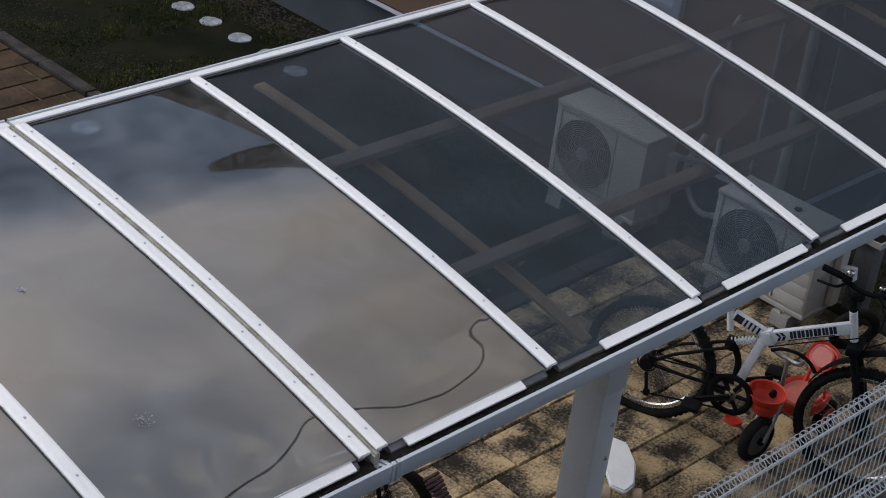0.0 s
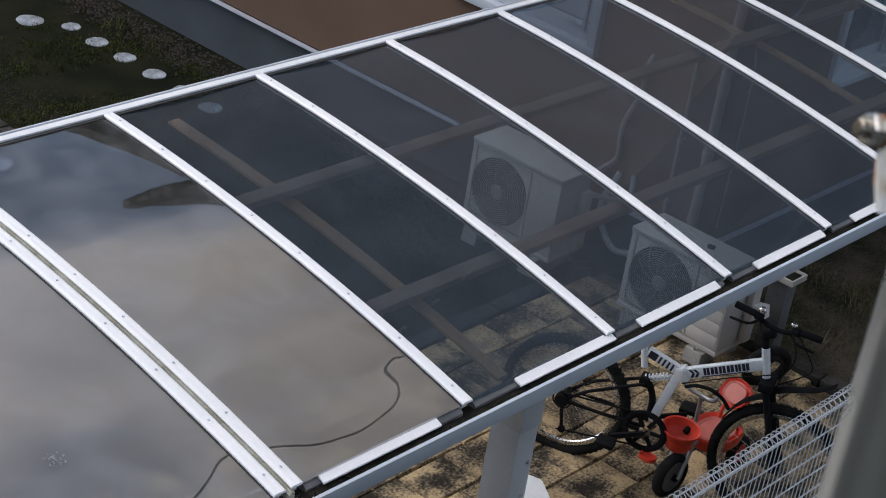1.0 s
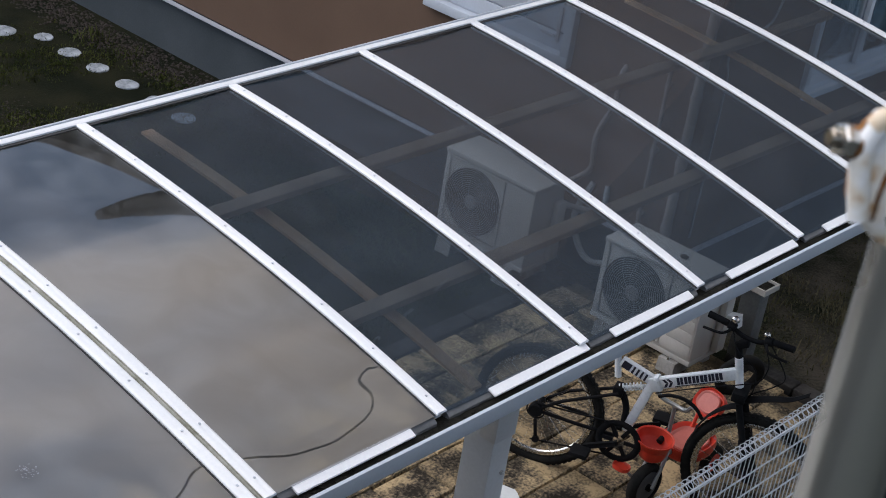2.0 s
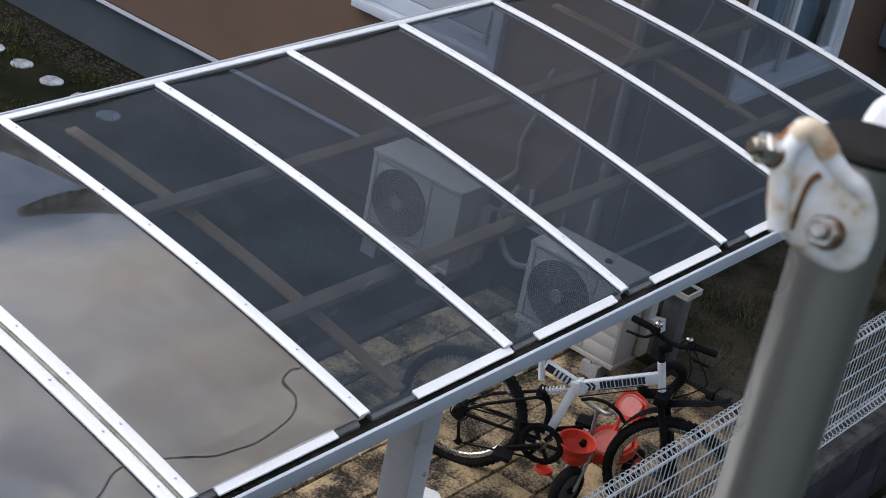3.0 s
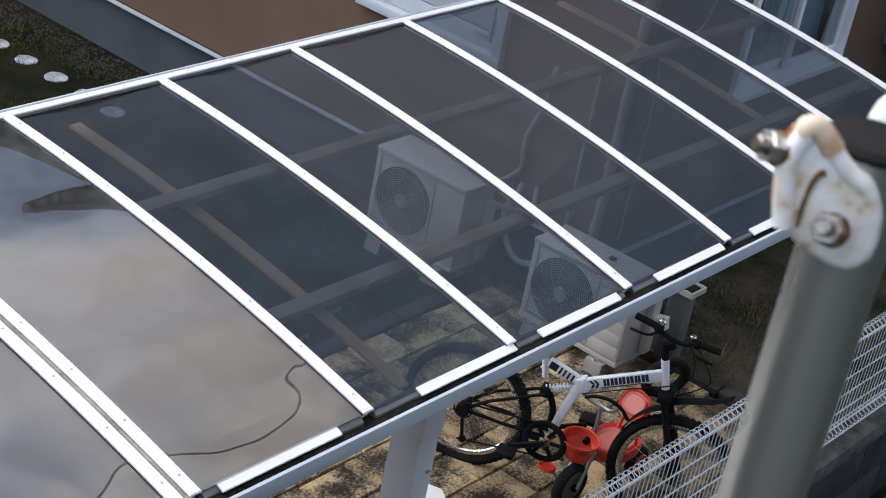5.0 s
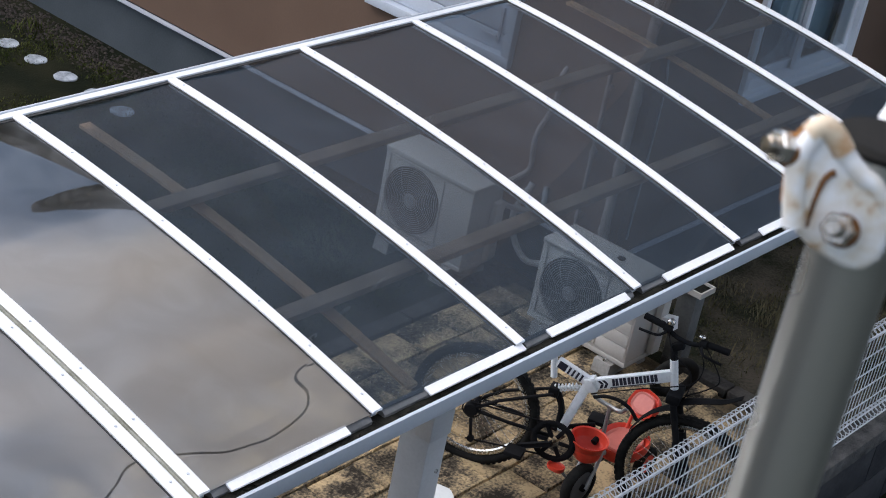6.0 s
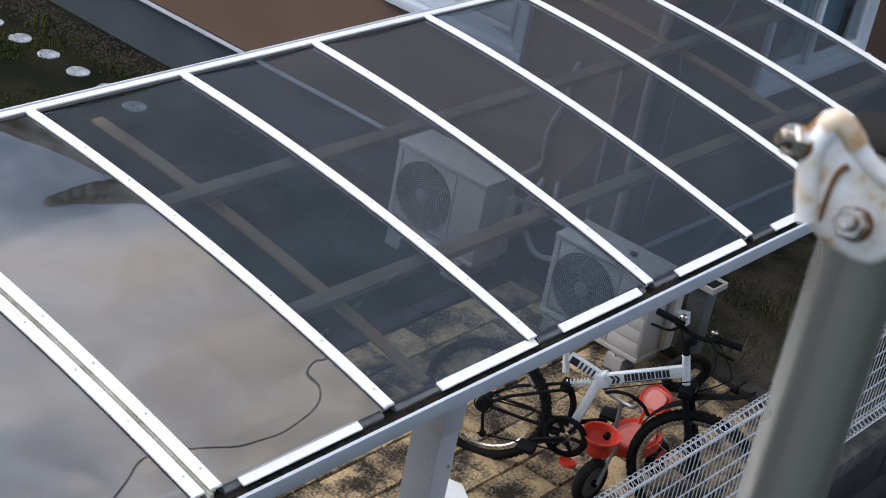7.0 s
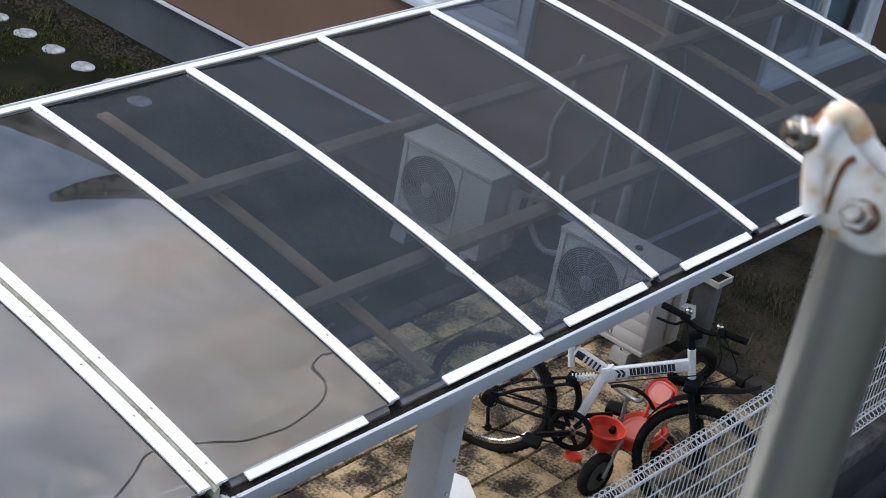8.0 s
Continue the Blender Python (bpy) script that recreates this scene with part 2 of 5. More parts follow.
NAVY = material("navy_print", (0.012, 0.014, 0.03), (0.02, 0.022, 0.045), 0.4, 0.0, 6, 60, 0.0)
RED = material("red_plastic", (0.62, 0.045, 0.022), (0.72, 0.07, 0.035), 0.35, 0.0, 5, 60, 0.03, 0.001)
RED_PAD = material("faded_red_pad", (0.50, 0.13, 0.10), (0.60, 0.19, 0.15), 0.6, 0.0, 7, 60, 0.1, 0.001)
PINK = material("pink_foam", (0.60, 0.20, 0.24), (0.70, 0.28, 0.32), 0.7, 0.0, 8, 60, 0.1, 0.001)
GREY_TUBE = material("grey_tube", (0.30, 0.30, 0.30), (0.42, 0.42, 0.41), 0.4, 0.4, 8, 60, 0.02, 0.001)
WIRE = material("white_coated_wire", (0.52, 0.54, 0.57), (0.63, 0.65, 0.68), 0.45, 0.0, 6, 60, 0.0)
POLE = material("galvanised_paint", (0.47, 0.48, 0.455), (0.52, 0.53, 0.50), 0.27, 0.92, 1.2, 5, 0.0, 0.0005)
BRACKET = material("rusty_white_paint", (0.72, 0.67, 0.58), (0.84, 0.84, 0.84), 0.4, 0.0, 22, 90, 0.12, 0.0006, lo=0.42, hi=0.53, third=(0.50, 0.31, 0.14))
CREAM = material("rust_stained_cream", (0.46, 0.28, 0.14), (0.66, 0.55, 0.40), 0.45, 0.0, 30, 120, 0.1, 0.0006, lo=0.40, hi=0.56)
NUT = material("dull_steel", (0.22, 0.19, 0.15), (0.46, 0.43, 0.39), 0.22, 1.0, 40, 200, 0.05, 0.0003)
# rust of the washers; also the shadow colour in the clamp's crease
DARK_RUST_AND_SHADE = material("dark_rust_and_shade", (0.05, 0.022, 0.008), (0.20, 0.09, 0.03), 0.85, 0.0, 90, 300, 0.3, 0.0005)
RUST = material("rust", (0.20, 0.07, 0.018), (0.42, 0.20, 0.07), 0.85, 0.0, 60, 300, 0.4, 0.0006)
SHIRT = material("striped_dark", (0.05, 0.03, 0.035), (0.10, 0.06, 0.07), 0.9, 0.0, 20, 90, 0.2, 0.002)
PALE = material("pale_cloth", (0.62, 0.62, 0.60), (0.74, 0.74, 0.72), 0.9, 0.0, 9, 60, 0.2, 0.002)
WHITE_PLASTIC = material("white_plastic", (0.66, 0.68, 0.68), (0.78, 0.79, 0.79), 0.45, 0.0, 6, 60, 0.05, 0.001)
WOODY = material("tan_wheel", (0.30, 0.22, 0.15), (0.42, 0.32, 0.22), 0.7, 0.0, 8, 60, 0.1, 0.001)
COPING = material("speckled_coping", (0.030, 0.030, 0.031), (0.120, 0.115, 0.108), 0.95, 0.0, 12, 130, 0.5, 0.004)
CABINET = material("slate_cabinet", (0.20, 0.23, 0.29), (0.25, 0.28, 0.34), 0.5, 0.0, 3, 60, 0.05, 0.001)
DRY_BLADE = material("dry_grass_blade", (0.050, 0.060, 0.022), (0.18, 0.155, 0.095), 0.85, 0.0, 2.0, 30, 0.0)
LEAF = material("shrub_leaf", (0.012, 0.024, 0.010), (0.05, 0.075, 0.030), 0.6, 0.0, 12, 60, 0.0)
SHUTTER = material("pale_shutter", (0.40, 0.44, 0.50), (0.48, 0.52, 0.58), 0.45, 0.0, 3, 70, 0.04, 0.001)
PILLAR = material("grey_cast_block", (0.12, 0.124, 0.120), (0.19, 0.195, 0.19), 0.85, 0.0, 8, 80, 0.3, 0.003)
ROAD = material("dark_asphalt", (0.035, 0.036, 0.038), (0.07, 0.07, 0.072), 0.9, 0.0, 8, 120, 0.5, 0.004)

DARK_RENDER = material("dark_render", (0.045, 0.05, 0.045), (0.075, 0.08, 0.072), 0.8, 0.0, 2.0, 80, 0.3, 0.003)


# ---- building helpers ----
ORIGIN = {}


def thing(name, base, label, category, group="", turn=None):
    """An Empty at its base; with turn given, its parts are built in its own axes."""
    ob = new(name)
    ob.empty_display_size = 0.1
    m = turn if turn is not None else Matrix.Translation(base)
    ob.matrix_world = m
    ORIGIN[ob.name] = Vector((0, 0, 0)) if turn is not None else Vector(base)
    return tagged(ob, label, category, group)


def mesh_of(name, bm, mats, smooth=True):
    bm.normal_update()
    me = bpy.data.meshes.new(name)
    bm.to_mesh(me)
    bm.free()
    for m in mats if isinstance(mats, (list, tuple)) else [mats]:
        me.materials.append(m)
    if smooth:
        me.polygons.foreach_set("use_smooth", [True] * len(me.polygons))
        me.set_sharp_from_angle(angle=radians(38))
    return me


def part(name, bm, mats, parent, label=""):
    o = ORIGIN[parent.name]
    if o.length:
        bmesh.ops.translate(bm, verts=bm.verts, vec=-o)
    ob = new(name, mesh_of(name, bm, mats))
    ob.parent = parent
    ORIGIN[ob.name] = o
    return tagged(ob, label)


def solid(name, bm, mats, label, category="", kind="", group=""):
    """A thing that is one mesh; its origin at its base."""
    lo = Vector([min(v.co[k] for v in bm.verts) for k in range(3)])
    hi = Vector([max(v.co[k] for v in bm.verts) for k in range(3)])
    o = Vector(((lo.x + hi.x) / 2, (lo.y + hi.y) / 2, lo.z))
    bmesh.ops.translate(bm, verts=bm.verts, vec=-o)
    ob = new(name, mesh_of(name, bm, mats))
    ob.location = o
    ORIGIN[ob.name] = o
    return tagged(ob, label, category, group, kind)


def box(bm, a, b, bevel=0.0, mi=0):
    g = bmesh.ops.create_cube(bm, size=1)
    vs = g["verts"]
    for v in vs:
        for k in range(3):
            v.co[k] = a[k] if v.co[k] < 0 else b[k]
    fs = {f for v in vs for f in v.link_faces}
    for f in fs:
        f.material_index = mi
    if bevel:
        es = list({e for v in vs for e in v.link_edges})
        bmesh.ops.bevel(bm, geom=es, offset=bevel, segments=2, affect="EDGES", profile=0.5)
    return bm


def boxes(*abs_, bevel=0.0):
    bm = bmesh.new()
    for a, b in abs_:
        box(bm, a, b, bevel)
    return bm


def ring_frame(d):
    d = d.normalized()
    s = d.orthogonal().normalized()
    return s, d.cross(s)


def tube(bm, pts, r, seg=10, r_end=None, closed=False):
    """A round bar along points."""
    pts = [Vector(p) for p in pts]
    n = len(pts)
    rings = []
    s = None
    for i, p in enumerate(pts):
        if closed:
            d = pts[(i + 1) % n] - pts[i - 1]
        else:
            d = pts[min(i + 1, n - 1)] - pts[max(i - 1, 0)]
        d.normalize()
        s = ring_frame(d)[0] if s is None else (s - d * s.dot(d)).normalized()
        u = d.cross(s)
        rr = r if r_end is None else r + (r_end - r) * i / (n - 1)
        rings.append([bm.verts.new(p + (s * math.cos(2 * math.pi * k / seg) + u * math.sin(2 * math.pi * k / seg)) * rr) for k in range(seg)])
    for i in range(n if closed else n - 1):
        a, b = rings[i], rings[(i + 1) % n]
        for k in range(seg):
            bm.faces.new((a[k], a[(k + 1) % seg], b[(k + 1) % seg], b[k]))
    if not closed:
        bm.faces.new(rings[0][::-1])
        bm.faces.new(rings[-1])
    return bm


def arc_points(pts, steps=6):
    """A smooth line through points."""
    P = [Vector(p) for p in pts]
    P = [P[0] * 2 - P[1]] + P + [P[-1] * 2 - P[-2]]
    out = []
    for i in range(1, len(P) - 2):
        for k in range(steps):
            t = k / steps
            a, b, c, d = P[i - 1:i + 3]
            out.append(0.5 * (2 * b + (c - a) * t + (2 * a - 5 * b + 4 * c - d) * t * t + (3 * b - a - 3 * c + d) * t ** 3))
    return out + [P[-2]]


def hoop(bm, c, axis, R, r, seg=40, side=8, flat=1.0):
    """A torus; flat squeezes the section along the axis."""
    c, axis = Vector(c), Vector(axis).normalized()
    s, u = ring_frame(axis)
    rings = []
    for i in range(seg):
        a = 2 * math.pi * i / seg
        d = s * math.cos(a) + u * math.sin(a)
        rings.append([bm.verts.new(c + d * (R + r * math.cos(2 * math.pi * k / side)) + axis * (r * flat * math.sin(2 * math.pi * k / side))) for k in range(side)])
    for i in range(seg):
        a, b = rings[i], rings[(i + 1) % seg]
        for k in range(side):
            bm.faces.new((a[k], b[k], b[(k + 1) % side], a[(k + 1) % side]))
    return bm


def drum(bm, p, q, r, seg=16, bevel=0.0):
    p, q = Vector(p), Vector(q)
    if bevel:
        d = (q - p).normalized()
        pr = [(p, r - bevel), (p + d * bevel, r), (q - d * bevel, r), (q, r - bevel)]
    else:
        pr = [(p, r), (q, r)]
    s, u = ring_frame(q - p)
    rings = [[bm.verts.new(c + (s * math.cos(2 * math.pi * k / seg) + u * math.sin(2 * math.pi * k / seg)) * rr) for k in range(seg)] for c, rr in pr]
    for a, b in zip(rings, rings[1:]):
        for k in range(seg):
            bm.faces.new((a[k], a[(k + 1) % seg], b[(k + 1) % seg], b[k]))
    bm.faces.new(rings[0][::-1])
    bm.faces.new(rings[-1])
    return bm


def prism(bm, outline, x0, x1, put):
    """An outline of (a, b) pairs, drawn out from x0 to x1; put(x, a, b) gives the place."""
    A = [bm.verts.new(put(x0, a, b)) for a, b in outline]
    B = [bm.verts.new(put(x1, a, b)) for a, b in outline]
    n = len(outline)
    for i in range(n):
        bm.faces.new((A[i], A[(i + 1) % n], B[(i + 1) % n], B[i]))
    bm.faces.new(A[::-1])
    bm.faces.new(B)
    bmesh.ops.recalc_face_normals(bm, faces=bm.faces)
    return bm


# ---- ground and house ----
bm = bmesh.new()
bmesh.ops.create_grid(bm, x_segments=2, y_segments=2, size=120)
ground = solid("ground", bm, SOIL, "dark mossy soil of the garden and yard", "ground", "structure")

road_bed = solid("road", boxes(((-30, -14, 0.002), (40, -4.3, 0.006)), ((-30, -4.3, 0.002), (40, -2.14, 0.006))), ROAD, "dark asphalt lane outside the block wall", "road", "structure")

# paved yard: a dirty bed with slabs on it
pavement = solid("pavement", boxes(((-6.0, -1.97, 0.0), (4.08, 0.42, 0.012)), ((-6.0, 0.42, 0.0), (2.13, 7.0, 0.012))), MORTAR, "yellow-stained stone paving with dark mossy joints", "paving", "structure")

solid("soil_bed", boxes(((4.21, -1.96, -0.05), (12.0, -0.10, 0.004))), DRY_SOIL, "dry brown soil bed with thin grass beside the house", "soil", "structure")

KERB_LABEL = "low dark stone kerb along the paving edge"


def kerb(name, a, b, n, axis):
    bm = bmesh.new()
    for i in range(n):
        p, q = list(a), list(b)
        p[axis] = a[axis] + (b[axis] - a[axis]) * i / n + 0.004
        q[axis] = a[axis] + (b[axis] - a[axis]) * (i + 1) / n - 0.004
        q[2] += random.uniform(-0.006, 0.006)
        box(bm, p, q, 0.012)
    return solid(name, bm, KERB, KERB_LABEL, "kerb", "structure")


kerb("kerb_1", (2.15, 0.55, 0.0), (2.24, 6.9, 0.045), 12, 1)
kerb("kerb_2", (4.09, -1.96, 0.0), (4.20, -0.62, 0.06), 3, 1)
kerb("kerb_3", (2.29, 0.43, 0.0), (3.6, 0.54, 0.05), 3, 0)

WX, WY, WE = 4.20, -0.108, 8.60
SILL, HEAD = 1.2, 2.45
solid("foundation_1", boxes(((WX + 0.02, WY + 0.02, -0.2), (WX + 0.22, 12.0, 0.385))), FOUND, "smooth grey rendered house foundation", "foundation", "structure")
solid("foundation_2", boxes(((WX + 0.02, WY + 0.02, -0.2), (WE - 0.02, WY + 0.22, 0.384))), FOUND, "smooth grey rendered house foundation", "foundation", "structure")
bm = bmesh.new()
SHY0, SHY1 = 0.842, 1.97
for a, b in (((WX, WY, 0.41), (WX + 0.16, SHY0, 5.5)), ((WX, SHY1, 0.41), (WX + 0.16, 12.0, 5.5)), ((WX, SHY0, 0.41), (WX + 0.16, SHY1, SILL)), ((WX, SHY0, HEAD), (WX + 0.16, SHY1, 5.5))):
    box(bm, a, b)
solid("wall_west", bm, SIDING, "brown fine-grained siding wall of the house", "wall", "structure")
W0, W1 = 5.18, 6.55
bm = bmesh.new()
for a, b in (((WX + 0.16, WY, 0.41), (W0, WY + 0.16, 5.5)), ((W1, WY, 0.41), (WE, WY + 0.16, 5.5)), ((W0, WY, 0.41), (W1, WY + 0.16, SILL)), ((W0, WY, HEAD), (W1, WY + 0.16, 5.5))):
    box(bm, a, b)
solid("wall_south", bm, SIDING, "brown fine-grained siding wall of the house", "wall", "structure")
solid("wall_east", boxes(((WE - 0.16, WY + 0.16, 0.0), (WE, 2.0, 5.5)), ((WE - 0.16, 2.0, 0.0), (13.6, 2.16, 5.5)), ((13.44, 2.16, 0.0), (13.6, 12.0, 5.5))), SIDING, "brown siding wall of the house", "wall", "structure")
solid("wall_north", boxes(((WX + 0.16, 11.84, 0.0), (13.44, 12.0, 5.5))), SIDING, "brown siding wall of the house", "wall", "structure")
# drip flashing at the foot of the siding
bm = bmesh.new()
prof = [(0.0, 0.402), (-0.021, 0.394), (-0.024, 0.383), (0.0, 0.385)]
prism(bm, prof, WY - 0.03, 12.0, lambda s, a, b: (WX + a, s, b))
solid("trim_1", bm, FLASH, "pale metal drip flashing under the siding", "flashing", "structure")
bm = bmesh.new()
prism(bm, prof, WX + 0.001, WE, lambda s, a, b: (s, WY + a, b - 0.001))
solid("trim_2", bm, FLASH, "pale metal drip flashing under the siding", "flashing", "structure")
# eave and roof over both walls
EX, EZ = 3.90, 5.51
bm = bmesh.new()
box(bm, (EX, WY - 0.45, EZ), (14.0, 12.4, EZ + 0.05))
box(bm, (EX - 0.02, WY - 0.47, EZ - 0.02), (EX, 12.4, EZ + 0.17))
box(bm, (EX, WY - 0.47, EZ - 0.02), (14.0, WY - 0.45, EZ + 0.17))
solid("soffit", bm, SOFFIT, "dark boarded house eave with fascia", "eave", "structure")
bm = bmesh.new()
ridge_x, ridge_z, far_x = 9.0, EZ + 3.0, 14.1
prism(bm, [(EX - 0.06, EZ + 0.17), (ridge_x, ridge_z), (far_x, EZ + 0.17), (far_x, EZ + 0.10), (ridge_x, ridge_z - 0.1), (EX - 0.06, EZ + 0.10)], WY - 0.5, 12.45, lambda s, a, b: (a, s, b))
solid("roof", bm, TILE, "dark tiled pitched roof of the house", "roof", "structure")
bm = bmesh.new()
prism(bm, [(EX - 0.14, EZ + 0.13), (EX - 0.02, EZ + 0.13), (EX - 0.02, EZ + 0.03), (EX - 0.06, EZ + 0.0), (EX - 0.11, EZ + 0.02)], WY - 0.5, 12.45, lambda s, a, b: (a, s, b))
solid("eave_gutter", bm, PIPE, "taupe plastic eave gutter along the roof", "gutter", "structure")


def window(name, x0, x1, z0, z1, put, label):
    """A sliding window of two sashes; put(s, out, z) maps the wall's own axes."""
    def bx(bm, s0, s1, o0, o1, a, b):
        P, Q = put(s0, o0, a), put(s1, o1, b)
        box(bm, [min(p, q) for p, q in zip(P, Q)], [max(p, q) for p, q in zip(P, Q)], 0.004)
    base = put((x0 + x1) / 2, 0, z0)
    th = thing(name, base, label, "window")
    tagged(th, kind="structure")
    bm = bmesh.new()
    for s0, s1, a, b in ((x0, x1, z0, z0 + 0.05), (x0, x1, z1 - 0.05, z1), (x0, x0 + 0.05, z0 + 0.05, z1 - 0.05), (x1 - 0.05, x1, z0 + 0.05, z1 - 0.05)):
        bx(bm, s0, s1, -0.035, 0.10, a, b)
    part("window_frame", bm, FRAME, th)
    bm = bmesh.new()
    bx(bm, x0 - 0.03, x1 + 0.03, -0.07, -0.036, z0 - 0.02, z0 + 0.02)
    part("window_sill", bm, FRAME, th)
    mid = (x0 + x1) / 2
    for k, (s0, s1, o) in enumerate(((x0 + 0.05, mid + 0.03, 0.045), (mid - 0.03, x1 - 0.05, 0.0))):
        bm = bmesh.new()
        for a0, a1, b0, b1 in ((s0, s1, z0 + 0.052, z0 + 0.11), (s0, s1, z1 - 0.10, z1 - 0.052), (s0, s0 + 0.045, z0 + 0.11, z1 - 0.10), (s1 - 0.045, s1, z0 + 0.11, z1 - 0.10)):
            bx(bm, a0, a1, o, o + 0.032, b0, b1)
        sash = part("sash", bm, FRAME, th)
        bm = bmesh.new()
        bx(bm, s0 + 0.04, s1 - 0.04, o + 0.012, o + 0.018, z0 + 0.10, z1 - 0.09)
        part("pane", bm, GLASS, sash, "clear bluish glass pane").visible_shadow = False
    bm = bmesh.new()
    n = 44
    for s0, s1 in ((x0 + 0.40 * (x1 - x0), x1 + 0.35),):
        vs = [[bm.verts.new(put(s0 + (s1 - s0) * i / n, 0.20 + 0.02 * math.sin(i * 1.4), z)) for z in (z0 + 0.02, z1 - 0.04)] for i in range(n + 1)]
        for p, q in zip(vs, vs[1:]):
            bm.faces.new((p[0], q[0], q[1], p[1]))
    part("curtain", bm, CURTAIN, th, "grey-green drawn curtain behind the glass")
    bm = bmesh.new()
    bx(bm, x0 - 0.1, x1 + 0.1, 0.9, 0.93, z0 - 0.3, z1 + 0.2)
    part("room_back", bm, ROOM, th, "dim room behind the window")
    return th


window("window_1", W0, W1, SILL, HEAD, lambda s, o, z: (s, WY + o, z), "white-framed sliding window with bluish glass")

# shuttered window on the west wall
th = thing("window_2", (WX, (SHY0 + SHY1) / 2, SILL), "closed pale flat storm shutter in a white frame", "window")
tagged(th, kind="structure")
bm = bmesh.new()
for a, b in (((WX - 0.05, SHY0, SILL), (WX + 0.10, SHY1, SILL + 0.06)), ((WX - 0.05, SHY0, HEAD - 0.25), (WX + 0.10, SHY1, HEAD)), ((WX - 0.05, SHY0, SILL + 0.06), (WX + 0.10, SHY0 + 0.06, HEAD - 0.25)), ((WX - 0.05, SHY1 - 0.06, SILL + 0.06), (WX + 0.10, SHY1, HEAD - 0.25))):
    box(bm, a, b, 0.004)
part("window_frame", bm, SHUTTER, th)
for z0, z1 in ((SILL + 0.062, 1.366), (1.372, 1.68), (1.686, HEAD - 0.252)):
    bm = bmesh.new()
    box(bm, (WX + 0.012, SHY0 + 0.061, z0), (WX + 0.045, SHY1 - 0.061, z1), 0.004)
    part("shutter_panel", bm, SHUTTER, th)
bm = bmesh.new()
box(bm, (WX - 0.004, 0.965, 1.31), (WX + 0.0115, 0.985, 1.52), 0.003)
box(bm, (WX - 0.004, 0.995, 1.33), (WX + 0.0115, 1.10, 1.345), 0.003)
part("shutter_latch", bm, FLASH, th, "small grey shutter latch")

# round downpipes and a cable on the west wall
for y, r, z1, lab in ((0.152, 0.013, 1.46, "thin pale conduit pipe running up the brown wall"), (-0.040, 0.030, 2.30, "taupe plastic rain downpipe at the house corner")):
    th = thing("downpipe", (WX - 0.05, y, 0.0), lab, "pipe")
    bm = bmesh.new()
    tube(bm, [(WX - 0.045, y, 0.0), (WX - 0.045, y, z1)], r, 12)
    part("pipe", bm, PIPE, th)
    for z in (0.55, 0.95, 1.35):
        bm = bmesh.new()
        drum(bm, (WX - 0.045, y, z), (WX - 0.045, y, z + 0.03), r + 0.005, 12)
        box(bm, (WX - 0.03, y - 0.008, z + 0.005), (WX + 0.0, y + 0.008, z + 0.025))
        part("pipe_clip", bm, PIPE, th)
bm = bmesh.new()
tube(bm, arc_points([(WX - 0.03, 0.70, 0.53), (WX - 0.03, 0.62, 0.60), (WX - 0.03, 0.548, 0.69), (WX - 0.03, 0.556, 0.82), (WX - 0.03, 0.547, 0.93), (WX - 0.03, 0.48, 1.12), (WX - 0.03, 0.47, 1.30), (WX + 0.02, 0.47, 1.36)], 8), 0.017, 8)
solid("wall_duct", bm, PIPE, "taupe wrapped air conditioner line on the brown wall", "pipe")
bm = bmesh.new()
tube(bm, arc_points([(4.76, WY - 0.012, 2.10), (4.73, WY - 0.012, 1.93), (4.696, WY - 0.012, 1.849), (4.624, WY - 0.012, 1.745), (4.42, WY - 0.012, 1.70), (4.27, WY - 0.012, 1.661), (4.262, WY - 0.012, 1.58), (4.289, WY - 0.012, 1.491), (4.30, WY - 0.012, 1.2), (4.29, WY - 0.012, 0.5)], 6), 0.007, 8)
solid("wall_cable", bm, HOSE, "thin pale cable running down the brown wall", "cable")
# wall cabinet that stands out from the south wall
cab = thing("wall_cabinet", (7.5, WY, 1.19), "slate grey metal cabinet mounted on the brown wall", "cabinet")
part("body", box(bmesh.new(), (7.19, WY - 0.62, 1.19), (7.78, WY - 0.001, 2.35), 0.012), CABINET, cab)
part("lid", box(bmesh.new(), (7.175, WY - 0.64, 2.351), (7.795, WY - 0.001, 2.38), 0.006), CABINET, cab)


# ---- garden ----
bm = bmesh.new()
rng = random.Random(5)
verts, faces = [], []
def tuft(x, y, h, n, spread):
    for _ in range(n):
        a = rng.uniform(0, 6.283)
        px, py = x + rng.gauss(0, spread), y + rng.gauss(0, spread)
        hh = h * rng.uniform(0.5, 1.2)
        w = rng.uniform(0.002, 0.005)
        dx, dy = math.cos(a), math.sin(a)
        lx, ly = dx * hh * rng.uniform(0.2, 0.9), dy * hh * rng.uniform(0.2, 0.9)
        k = len(verts)
        verts.extend([(px - dy * w, py + dx * w, 0), (px + dy * w, py - dx * w, 0), (px + lx * 0.5 + dy * w * 0.7, py + ly * 0.5 - dx * w * 0.7, hh * 0.7), (px + lx * 0.5 - dy * w * 0.7, py + ly * 0.5 + dx * w * 0.7, hh * 0.7), (px + lx, py + ly, hh)])
        faces.extend([(k, k + 1, k + 2, k + 3), (k + 3, k + 2, k + 4)])
